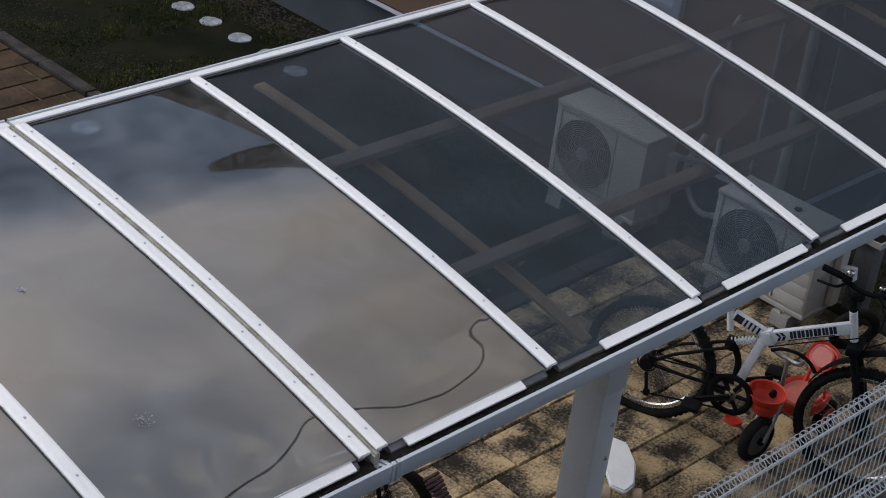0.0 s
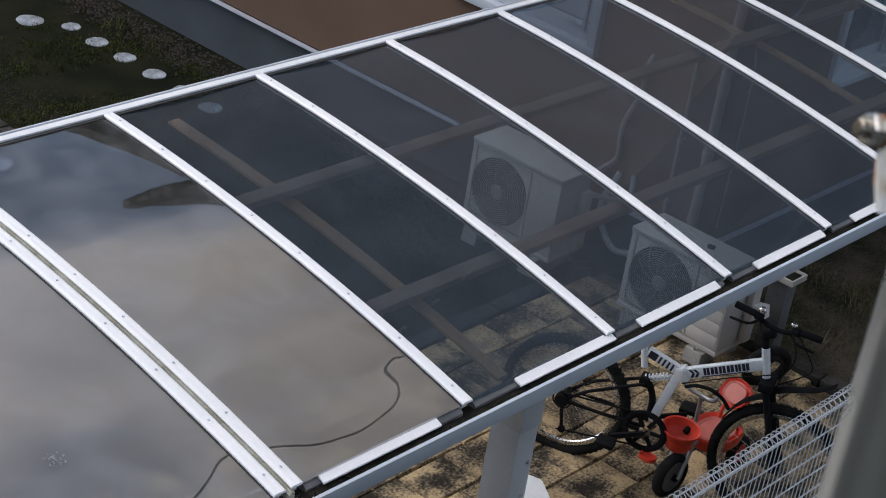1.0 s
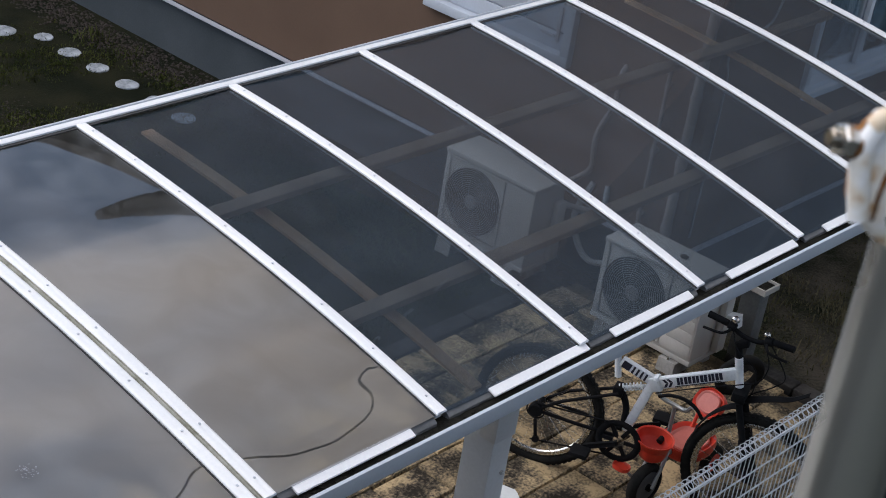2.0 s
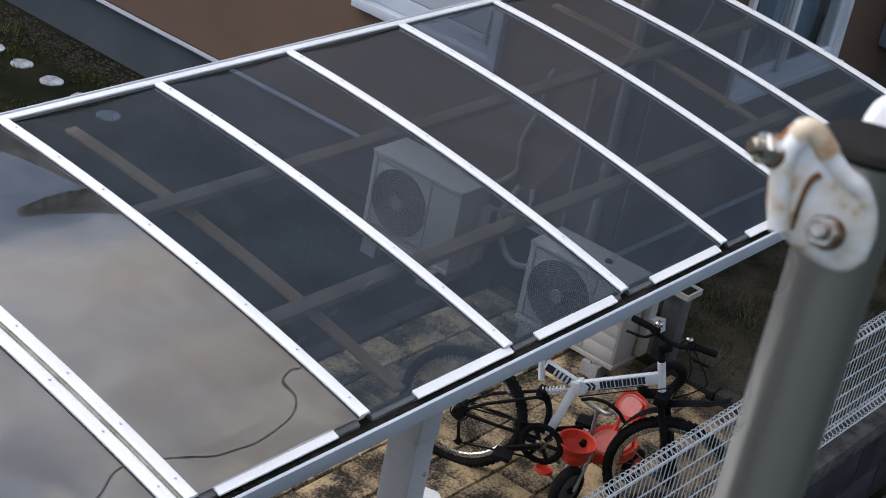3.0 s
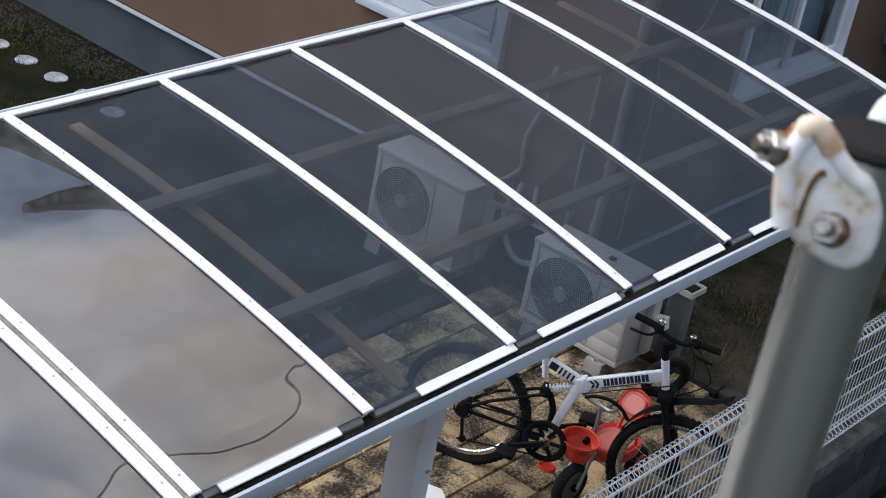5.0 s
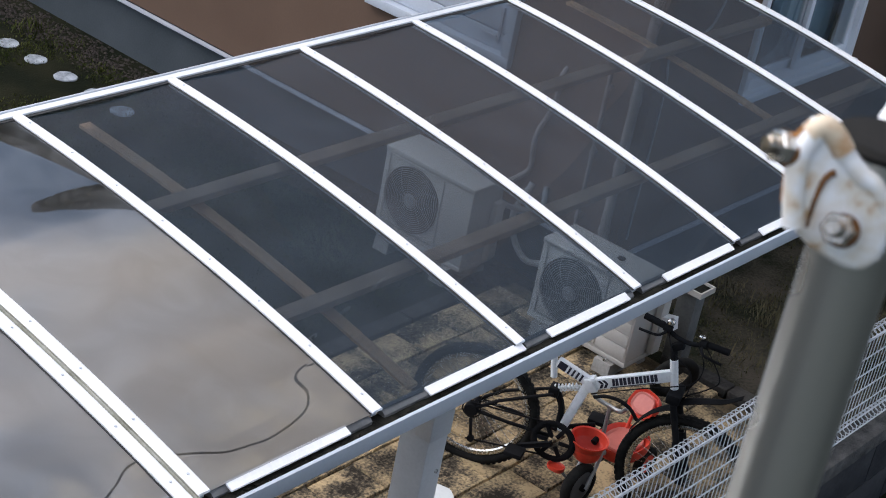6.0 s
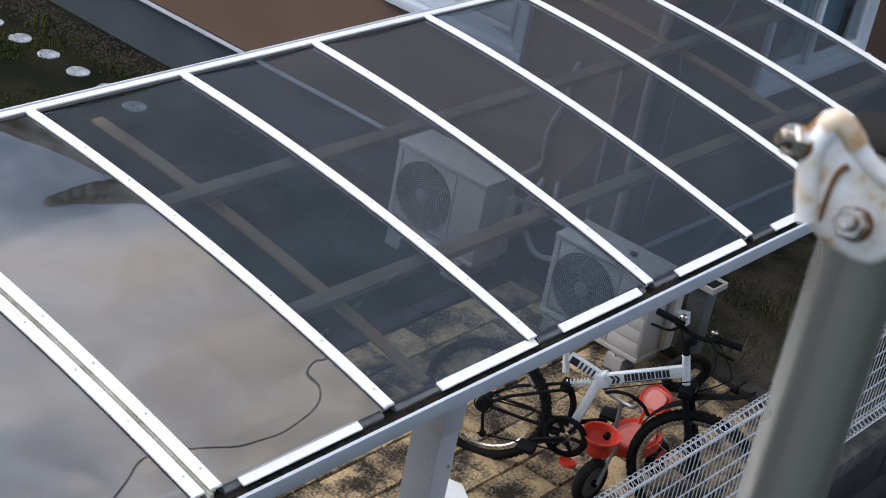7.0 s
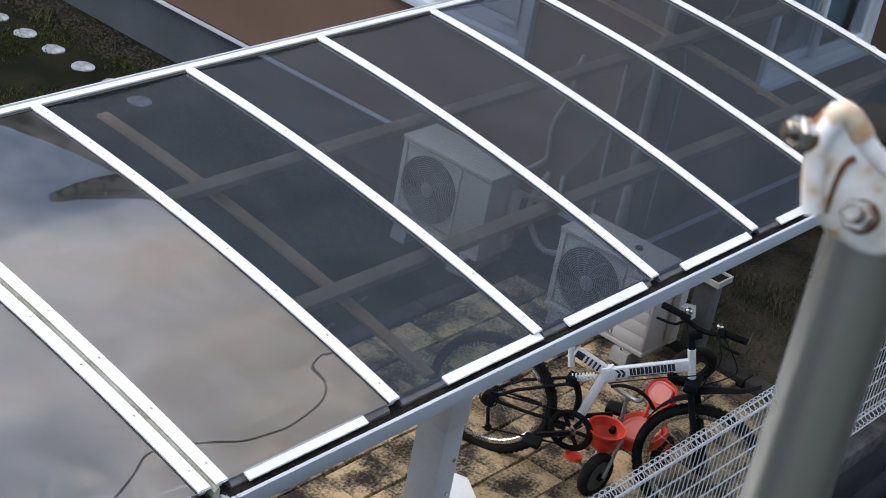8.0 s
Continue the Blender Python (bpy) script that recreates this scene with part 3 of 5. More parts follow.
for x0, x1, y0, y1, n in ((2.32, 3.95, 0.7, 7.5, 15000), (0.0, 2.1, 6.9, 9.0, 200)):
    for _ in range(n):
        x, y = rng.uniform(x0, x1), rng.uniform(y0, y1)
        if y > 4.3 and rng.random() < (y - 4.3) * 1.1:
            continue
        if noise.noise(Vector((x * 1.6, y * 1.6, 3.0))) > rng.uniform(-0.35, 0.40):
            tuft(x, y, rng.uniform(0.006, 0.020), 7, 0.022)
tuft(3.9, 4.75, 0.07, 60, 0.07)
tuft(3.95, 4.4, 0.05, 30, 0.06)
me = bpy.data.meshes.new("grass")
me.from_pydata(verts, [], faces)
me.materials.append(BLADE)
grass = new("grass", me)
tagged(grass, "sparse dark green moss and grass blades on the soil", "grass", kind="stuff")

verts, faces = [], []
for _ in range(6500):
    x, y = rng.uniform(4.25, 9.5), rng.uniform(-1.9, -0.15)
    if noise.noise(Vector((x * 1.9, y * 1.9, 3.0))) > rng.uniform(-0.45, 0.35):
        tuft(x, y, rng.uniform(0.008, 0.030), 7, 0.03)
for _ in range(34):
    tuft(rng.uniform(4.3, 5.8), rng.uniform(-1.7, -0.3), rng.uniform(0.04, 0.10), 18, 0.06)
me = bpy.data.meshes.new("dry_grass")
me.from_pydata(verts, [], faces)
me.materials.append(DRY_BLADE)
tagged(new("dry_grass", me), "thin dry brown-green grass on the soil beside the house", "grass", kind="stuff")

# shrub under the wall cabinet
shrub = thing("shrub", (7.25, -0.48, 0.0), "small dark evergreen shrub beside the brown wall", "shrub")
bm = bmesh.new()
for k in range(9):
    a = k * 2.4
    tube(bm, [(7.25, -0.48, 0.0), (7.25 + 0.12 * math.cos(a), -0.48 + 0.09 * math.sin(a), 0.4), (7.25 + 0.34 * math.cos(a), -0.48 + 0.24 * math.sin(a), 0.72 + 0.05 * (k % 4))], 0.010, 6, 0.004)
part("stems", bm, KERB, shrub)
verts, faces = [], []
for _ in range(2600):
    a, u = rng.uniform(0, 6.283), rng.uniform(0, 1) ** 0.5
    h = rng.uniform(0.12, 1.0)
    w = 0.46 * u * (0.55 + 0.6 * math.sin(min(1, h) * 2.6)) * (0.8 + 0.35 * noise.noise(Vector((math.cos(a) * 2, math.sin(a) * 2, h * 4))))
    c = Vector((w * math.cos(a), min(w * 0.72 * math.sin(a), 0.34), h))
    d1 = Vector((rng.gauss(0, 1), rng.gauss(0, 1), rng.gauss(0, 0.7))).normalized() * rng.uniform(0.018, 0.040)
    d2 = d1.cross(Vector((rng.gauss(0, 1), rng.gauss(0, 1), rng.gauss(0, 1)))).normalized() * d1.length * 0.45
    k = len(verts)
    verts.extend([c - d1, c + d2, c + d1, c - d2])
    faces.append((k, k + 1, k + 2, k + 3))
me = bpy.data.meshes.new("foliage")
me.from_pydata(verts, [], faces)
me.materials.append(LEAF)
fol = new("foliage", me)
fol.parent = shrub

# gravel strip by the foundation
verts, faces = [], []
def pebble(x, y, z, r, rng):
    k = len(verts)
    a0 = rng.uniform(0, 6.28)
    for i in range(5):
        a = a0 + i * 1.2566
        rr = r * rng.uniform(0.7, 1.2)
        verts.append((x + rr * math.cos(a), y + rr * math.sin(a), z))
    verts.append((x, y, z + r * rng.uniform(0.4, 0.9)))
    for i in range(5):
        faces.append((k + i, k + (i + 1) % 5, k + 5))
for _ in range(5200):
    pebble(rng.uniform(3.90, 4.21) - abs(rng.gauss(0, 0.07)), rng.uniform(0.0, 7.5), 0.0, rng.uniform(0.006, 0.018), rng)
for _ in range(1300):
    pebble(rng.uniform(2.3, 2.7) + abs(rng.gauss(0, 0.1)), rng.uniform(3.0, 5.5), 0.0, rng.uniform(0.004, 0.010), rng)
me = bpy.data.meshes.new("gravel")
me.from_pydata(verts, [], faces)
me.materials.append(GRAVEL)
tagged(new("gravel", me), "grey-brown gravel strip beside the house foundation", "gravel", kind="stuff")

for x, y, r in ((3.57, 3.37, 0.10), (3.59, 3.67, 0.095), (3.59, 3.98, 0.10), (3.59, 4.30, 0.097), (3.59, 4.61, 0.10), (3.60, 4.92, 0.085), (3.41, 5.15, 0.12), (1.88, 3.33, 0.11)):
    r *= 0.86
    bm = bmesh.new()
    k = 28
    ph = rng.uniform(0, 6)
    def rim(z, s):
        return [bm.verts.new((x + s * r * (1 + 0.035 * math.sin(3 * a + ph) + 0.02 * math.sin(7 * a + ph)) * math.cos(a), y + s * r * (1 + 0.035 * math.sin(3 * a + ph) + 0.02 * math.sin(7 * a + ph)) * math.sin(a), z)) for a in [6.28318 * i / k for i in range(k)]]
    z0 = 0.034 if x < 2 else 0.0
    rows = [rim(z0, 0.95), rim(z0 + 0.004, 0.95), rim(z0 + 0.008, 0.90)]
    for a, b in zip(rows, rows[1:]):
        for i in range(k):
            bm.faces.new((a[i], a[(i + 1) % k], b[(i + 1) % k], b[i]))
    bm.faces.new(rows[-1])
    solid("stepping_stone", bm, STONE, "round pale stepping stone set in mossy soil" if x > 2 else "round pale stepping stone lying on the brown paving", "stepping stone", group="stepping stones")

# slack service cable from the eave to above the added west wall
cable = thing("service_cable", (3.95, 0.42, EZ), "slack black overhead cable hung from the house eave", "cable")
bm = bmesh.new()
drum(bm, (3.95, 0.42, EZ - 0.10), (3.95, 0.42, EZ), 0.02, 10)
part("hook", bm, GREY_TUBE, cable, "small grey cable hook")
bm = bmesh.new()
tube(bm, arc_points([(3.95, 0.42, EZ - 0.09), (2.9, -0.25, 4.62), (2.064, -0.577, 4.2), (1.979, -0.569, 4.2), (1.889, -0.622, 4.2), (1.879, -0.749, 4.2), (1.796, -0.851, 4.2), (1.645, -0.906, 4.2), (1.424, -0.909, 4.2), (1.236, -0.87, 4.2), (1.087, -0.776, 4.2), (0.93, -0.73, 4.2), (0.778, -0.716, 4.2), (0.645, -0.80, 4.2), (0.439, -0.885, 4.2), (0.212, -0.914, 4.2), (-2.0, -1.2, 4.4), (-8.0, -1.5, 5.3)], 8), 0.0062, 8)
part("wire", bm, BLACK, cable)
ridge = thing("ridge_tiles", (4.0, 3.2, 5.86), "short ridge of dark rounded tiles on the house roof", "roof tiles")
bm = bmesh.new()
prism(bm, [(3.95, 6.44), (3.3, 6.12), (2.7, 5.84), (2.7, 5.70), (3.38, 5.98), (3.72, 6.17), (3.93, 6.36)], 3.99, 4.01, lambda s, a, b: (s, a, b))
part("ridge_board", bm, TILE, ridge)
ROWS = [(3.965 - 0.125 * k, 6.37 - 0.098 * k if k < 5 else 5.98 - 0.045 * (k - 4), 0.062 + 0.008 * min(k, 3)) for k in range(9)] + [(3.93 - 0.088 * k, 6.43 - 0.0445 * k, 0.052) for k in range(13)]
for k, (y, z, r) in enumerate(ROWS):
    bm = bmesh.new()
    drum(bm, (3.955, y, z), (4.045, y, z), r, 20, 0.012)
    part("ridge_tile", bm, TILE, ridge)


# ---- carport ----
DEPTH = 1.82
def arch(y):
    return 2.15 - 0.028 * abs(y) - 0.0522 * y * y


def swept(bm, prof, y0=0.0, y1=-DEPTH, n=22, slant=0.0):
    """A section of (x, dz) drawn along the roof's curve; slant: the shift in x from the rear to the front."""
    rings = []
    for i in range(n + 1):
        y = y0 + (y1 - y0) * i / n
        rings.append([bm.verts.new((x - slant * y / DEPTH, y, arch(y) + dz)) for x, dz in prof])
    m = len(prof)
    for a, b in zip(rings, rings[1:]):
        for k in range(m):
            bm.faces.new((a[k], b[k], b[(k + 1) % m], a[(k + 1) % m]))
    bm.faces.new(rings[0])
    bm.faces.new(rings[-1][::-1])
    bmesh.ops.recalc_face_normals(bm, faces=bm.faces)
    return bm


def carport(x_start, x_end, bars, sags, post_xs, label, group):
    """One roof unit: rails, bars, sheets, purlins, arms and posts. bars: each bar's x at the rear and its slant; sags: of each sheet."""
    th = thing("carport", (post_xs[0], -1.74, 0.0), label, "carport", group)
    # rear rail: a white channel with a grey upstand
    bm = bmesh.new()
    prism(bm, [(-0.005, 2.1625), (-0.003, 2.1640), (0.027, 2.1640), (0.027, 2.151), (-0.005, 2.151)], x_start, min(x_end, 4.19), lambda s, a, b: (s, a, b))
    rail = part("rear_rail", bm, ALU, th)
    bm = bmesh.new()
    prism(bm, [(0.0275, 2.167), (0.029, 2.169), (0.037, 2.169), (0.039, 2.166), (0.039, 2.150), (0.0275, 2.150)], x_start, min(x_end, 4.19), lambda s, a, b: (s, a, b))
    part("rear_fascia", bm, ALU_GREY, th, "grey rear fascia of the roof")
    bm = bmesh.new()
    prism(bm, [(-0.0055, 2.1515), (-0.0055, 2.1565), (-0.018, 2.1545), (-0.018, 2.1515)], x_start + 0.01, min(x_end, 4.19), lambda s, a, b: (s, a, b))
    part("rear_seal", bm, SEAL, th, "black rubber seal along the rear rail")
    # bars over the sheet joints
    for x, lean in bars:
        bm = bmesh.new()
        w = 0.0250
        y_in = -0.118 if x > 4.1 else 0.0
        v = 0.0200
        swept(bm, [(x - w, 0.004), (x - w, 0.010), (x - w + 0.004, 0.013), (x - 0.006, 0.0135), (x, 0.0115), (x + 0.006, 0.0135), (x + v - 0.004, 0.013), (x + v, 0.010), (x + v, 0.004)], y_in, -DEPTH - 0.004, slant=lean)
        bar = part("rafter_cap", bm, ALU, th, "white aluminium cap strip")
        bm = bmesh.new()
        swept(bm, [(x - 0.012, -0.022), (x - 0.012, -0.002), (x + 0.012, -0.002), (x + 0.012, -0.022)], y_in - 0.002, -DEPTH + 0.01, 14, lean)
        part("rafter", bm, ALU_GREY, th)
        bm = bmesh.new()
        swept(bm, [(x - 0.030, 0.0005), (x - 0.030, 0.0038), (x + 0.0220, 0.0038), (x + 0.0220, 0.0005)], y_in - 0.002, -DEPTH + 0.002, 14, lean)
        part("gasket", bm, SEAL, th, "black rubber gasket under the cap")
        for k in range(8):
            y = y_in - 0.07 - k * (DEPTH + y_in - 0.14) / 7
            bm = bmesh.new()
            xk = x - lean * y / DEPTH
            drum(bm, (xk, y, arch(y) + 0.011), (xk, y, arch(y) + 0.0155), 0.0046, 8, 0.0012)
            part("screw", bm, ALU_GREY, bar)
    # clear smoked sheets
    for ((a, la), (b, lb)), sag in zip(zip(bars, bars[1:]), sags):
        bm = bmesh.new()
        n, m = 56, 24
        y_top = -0.118 if b > 4.1 else 0.0
        def y_at(k):
            return y_top + (-DEPTH - y_top) * k
        for dz, up in ((0.0015, 1), (-0.0015, 0)):
            g = []
            for i in range(n + 1):
                y = y_at(i / n)
                p, q = a - la * y / DEPTH, b - lb * y / DEPTH
                row = []
                for j in range(m + 1):
                    x = p + (q - p) * j / m
                    swell = math.sin(math.pi * j / m)
                    wave = 0.0011 * noise.noise(Vector((x * 3.1, y * 2.3, 7.0))) + 0.00025 * noise.noise(Vector((x * 9.0, y * 7.0, 2.0)))
                    row.append(bm.verts.new((x, y, arch(y) + dz + (wave - sag) * swell)))
                g.append(row)
            for i in range(n):
                for j in range(m):
                    q = (g[i][j], g[i][j + 1], g[i + 1][j + 1], g[i + 1][j])
                    bm.faces.new(q[::-1] if up else q).material_index = 0 if up else 1
        part("roof_sheet", bm, [SHEET if sag > 0.005 else HAZED, SHEET_UNDER], th, "smoked clear polycarbonate sheet with dried dust" if sag > 0.005 else "older hazed smoked polycarbonate sheet")
        shift = {-1: -0.055, 0: 0.092, 1: 0.012}.get(round((a - 0.012) / 0.712), 0.035)
        # edge trim below the bars and the white clip between them
        bm = bmesh.new()
        prism(bm, [(-1.80, 1.9205), (-1.822, 1.9165), (-1.832, 1.908), (-1.832, 1.897), (-1.80, 1.897)], a + la + 0.028, b + lb - 0.028, lambda s, p, q: (s, p, q))
        part("edge_trim", bm, TRIM, th, "grey rubber sheet end seal")
        bm = bmesh.new()
        prism(bm, [(-1.814, 1.9285), (-1.845, 1.9165), (-1.845, 1.911), (-1.814, 1.921)], a + la + 0.140 + shift, b + lb - 0.085 + shift, lambda s, p, q: (s, p, q))
        part("edge_clip", bm, ALU, th, "short white aluminium sheet stopper")
    # purlins under the sheets
    for y in (-0.640, -1.305):
        bm = bmesh.new()
        z = arch(y)
        box(bm, (x_start + 0.02, y - 0.034, z - 0.066), (x_end - 0.02, y + 0.034, z - 0.038), 0.004)
        part("purlin", bm, PURLIN, th, "dull grey-brown purlin")
    # front gutter: an open trough
    bm = bmesh.new()
    out = [(-1.835, 1.890), (-1.838, 1.872), (-1.848, 1.862), (-1.870, 1.858), (-1.890, 1.862), (-1.902, 1.876), (-1.905, 1.935), (-1.897, 1.940), (-1.894, 1.932), (-1.895, 1.882), (-1.886, 1.871), (-1.870, 1.867), (-1.852, 1.870), (-1.847, 1.878), (-1.845, 1.890)]
    prism(bm, out, x_start, x_end, lambda s, a, b: (s, a, b))
    gutter = part("gutter", bm, GUTTER, th, "bluish aluminium front gutter")
    bm = bmesh.new()
    n = int((x_end - x_start) / 0.05)
    g = [[bm.verts.new((x_start + 0.02 + (x_end - x_start - 0.04) * i / n, y, 1.899 + rng.uniform(-0.005, 0.005))) for y in (-1.803, -1.857, -1.876, -1.8935)] for i in range(n + 1)]
    for i in range(n):
        for j in range(3):
            bm.faces.new((g[i][j], g[i][j + 1], g[i + 1][j + 1], g[i + 1][j]))
    for _ in range(n * 5):
        x, y = rng.uniform(x_start, x_end), rng.uniform(-1.850, -1.888)
        c = Vector((x, y, 1.905))
        s = rng.uniform(0.004, 0.012)
        d1 = Vector((rng.uniform(-1, 1), rng.uniform(-0.6, 0.6), rng.uniform(-0.3, 0.5))).normalized() * s
        d2 = Vector((rng.uniform(-1, 1), rng.uniform(-0.6, 0.6), rng.uniform(-0.3, 0.5))).normalized() * s * 0.5
        bm.faces.new([bm.verts.new(c + d1), bm.verts.new(c + d2), bm.verts.new(c - d1), bm.verts.new(c - d2)])
    part("leaf_litter", bm, DIRT, gutter, "dark rotted leaf litter lying in the gutter")
    for x in (x_start, x_end - 0.006):
        bm = bmesh.new()
        prism(bm, [(-1.833, 1.900), (-1.836, 1.870), (-1.848, 1.859), (-1.87, 1.855), (-1.892, 1.860), (-1.907, 1.874), (-1.908, 1.938), (-1.897, 1.942), (-1.880, 1.908)], x - 0.003, x + 0.009, lambda s, a, b: (s, a, b))
        part("gutter_end", bm, ALU_GREY, gutter)
    # arms and posts
    for px_ in post_xs:
        bm = bmesh.new()
        swept(bm, [(px_ - 0.030, -0.100), (px_ - 0.030, -0.088), (px_ + 0.020, -0.088), (px_ + 0.020, -0.100)], -0.0, -1.72, 16, -0.035)
        part("arm", bm, DUSTY, th, "dusty tan-coated roof arm")
        bm = bmesh.new()
        box(bm, (px_ + 0.005, -1.80, 0.012), (px_ + 0.105, -1.675, 1.77), 0.006)
        post = part("post", bm, POST, th, "pale grey square post")
        bm = bmesh.new()
        box(bm, (px_ + 0.0, -1.806, 1.66), (px_ + 0.11, -1.735, 1.806), 0.006)
        part("post_head", bm, POST, post)
        for z in (1.52, 1.38, 1.2):
            bm = bmesh.new()
            drum(bm, (px_ + 0.075, -1.797, z), (px_ + 0.075, -1.806, z), 0.008, 6)
            part("bolt", bm, STEEL, post)
    return th


RIGHT = [(-0.744, -0.010), (-0.015, -0.022), (0.711, -0.026), (1.434, -0.048), (2.145, -0.060), (2.826, -0.050), (3.500, -0.010), (4.198, -0.030)]
LEFT = [(-4.44, 0.0), (-3.72, 0.0), (-3.005, 0.0), (-2.29, 0.0), (-1.556, 0.0), (-0.812, -0.006)]
carport(-0.77, 4.235, RIGHT, [0.0005] + [0.009] * 6, [0.30, 3.345], "white aluminium carport with curved smoked roof sheets", "joined carports")
carport(-4.48, -0.783, LEFT, [0.0005] * 5, [-2.2], "white aluminium carport joined to its neighbour's end", "joined carports")
# lead strip between the two roof units
bm = bmesh.new()
swept(bm, [(-0.7915, -0.02), (-0.7915, 0.004), (-0.787, 0.0055), (-0.784, 0.012), (-0.780, 0.0125), (-0.7785, 0.005), (-0.776, 0.0045), (-0.7745, 0.010), (-0.7715, 0.010), (-0.7705, 0.004), (-0.7705, -0.02)], 0.03, -1.84, slant=-0.008)
solid("roof_joint_strip", bm, JOINT, "weathered grey joint strip between two carport roofs", "strip")


# dried splashes on the sheets
for x, y, r, seed in ((-1.28, -1.42, 0.030, 3), (-1.26, -0.80, 0.015, 4)):
    rs_ = random.Random(seed)
    bm = bmesh.new()
    for _ in range(46):
        a, d = rs_.uniform(0, 6.283), r * rs_.uniform(0, 1) ** 0.8
        px_, py_ = x + d * math.cos(a), y + d * math.sin(a)
        w = rs_.uniform(0.0008, 0.0028)
        ring_ = [bm.verts.new((px_ + w * math.cos(b) * rs_.uniform(0.6, 1.6), py_ + w * math.sin(b), arch(py_) + 0.0042)) for b in (0, 1.2, 2.4, 3.7, 5.0)]
        tip_ = bm.verts.new((px_, py_, arch(py_) + 0.0055))
        for k in range(5):
            bm.faces.new((ring_[k], ring_[(k + 1) % 5], tip_))
    solid("dried_splash", bm, FLASH, "pale dried splash stuck on a smoked roof sheet", "stain")


# ---- air conditioners ----
def air_conditioner(base, label, ribbed):
    """Outdoor unit, fan towards -x, base at its front right foot."""
    bx, by, top = base
    w, d, z0 = 0.675, 0.288, 0.112
    th = thing("air_conditioner", (bx + d / 2, by + w / 2, 0.0), label, "air conditioner", "outdoor units by the wall")
    bm = bmesh.new()
    box(bm, (bx, by, z0 + 0.02), (bx + d, by + w, top - 0.03), 0.008)
    part("casing", bm, AC_BODY, th)
    bm = bmesh.new()
    box(bm, (bx - 0.006, by - 0.006, top - 0.034), (bx + d + 0.006, by + w + 0.006, top), 0.010)
    part("top_cover", bm, AC_BODY, th)
    bm = bmesh.new()
    box(bm, (bx - 0.004, by - 0.003, z0), (bx + d + 0.004, by + w + 0.003, z0 + 0.03), 0.006)
    part("base_tray", bm, AC_BODY, th)
    cy, cz, R = by + w - 0.245, (top + z0) / 2 + 0.01, 0.205
    bm = bmesh.new()
    drum(bm, (bx - 0.0045, cy, cz), (bx - 0.001, cy, cz), R, 40)
    well = part("fan_opening", bm, AC_DARK, th, "dark round fan opening")
    bm = bmesh.new()
    for k in range(14):
        hoop(bm, (bx - 0.010 - 0.010 * (1 - (k / 14) ** 2), cy, cz), (1, 0, 0), 0.045 + (R - 0.045) * k / 13, 0.0022, 44, 5)
    for k in range(12):
        a = 2 * math.pi * k / 12
        pts = []
        for j in range(6):
            rr = 0.04 + (R - 0.04) * j / 5
            aa = a + 0.55 * j / 5
            pts.append((bx - 0.010 - 0.010 * (1 - (j / 5) ** 2), cy + rr * math.cos(aa), cz + rr * math.sin(aa)))
        tube(bm, pts, 0.002, 5)
    part("fan_grille", bm, AC_WIRE, well, "grey wire fan grille")
    bm = bmesh.new()
    drum(bm, (bx - 0.026, cy, cz), (bx - 0.008, cy, cz), 0.042, 24, 0.006)
    part("fan_badge", bm, AC_WIRE, well)
    bm = bmesh.new()
    for a, b in (((-0.006, cy - 0.215, cz - 0.210), (0, cy + 0.215, cz - 0.210)), ((-0.006, cy - 0.215, cz + 0.210), (0, cy + 0.215, cz + 0.222)), ((-0.006, cy - 0.215, cz - 0.210), (0, cy - 0.203, cz + 0.210)), ((-0.006, cy + 0.203, cz - 0.210), (0, cy + 0.215, cz + 0.210))):
        box(bm, (bx + a[0], a[1], max(a[2], z0 + 0.035)), (bx - 0.0005, b[1], max(b[2], z0 + 0.045)))
    part("grille_frame", bm, AC_BODY, th)
    # ribbed front panel beside the fan, and a valve cover on the end
    for k in range(6 if ribbed else 0):
        bm = bmesh.new()
        z = z0 + 0.045 + k * 0.076
        box(bm, (bx - 0.004, by + 0.012, z), (bx - 0.0005, by + 0.205, z + 0.072), 0.0012)
        part("front_panel_rib", bm, AC_BODY, th)
    bm = bmesh.new()
    box(bm, (bx + 0.19, by - 0.045, z0 + 0.04), (bx + 0.27, by - 0.0005, top - 0.12), 0.012)
    cover = part("valve_cover", bm, AC_BODY, th, "ivory valve cover")
    bm = bmesh.new()
    prism(bm, [(by - 0.046, z0 + 0.19), (by - 0.120, z0 + 0.23), (by - 0.105, z0 + 0.30), (by - 0.046, z0 + 0.285)], bx + 0.20, bx + 0.265, lambda s, a, b: (s, a, b))
    part("cover_handle", bm, WHITE_PLASTIC, cover)
    for y in (by + 0.06, by + w - 0.17):
        bm = bmesh.new()
        prism(bm, [(bx - 0.05, 0.0), (bx + d + 0.05, 0.0), (bx + d + 0.035, z0 - 0.003), (bx - 0.035, z0 - 0.003)], y, y + 0.11, lambda s, a, b: (a, s, b))
        foot = part("foot_block", bm, CONCRETE, th, "pale concrete foot block")
        for xx in (bx - 0.022, bx + d + 0.012):
            bm = bmesh.new()
            drum(bm, (xx, y + 0.055, z0 - 0.004), (xx, y + 0.055, z0 + 0.012), 0.010, 6)
            part("foot_bolt", bm, STEEL, foot)
    return th


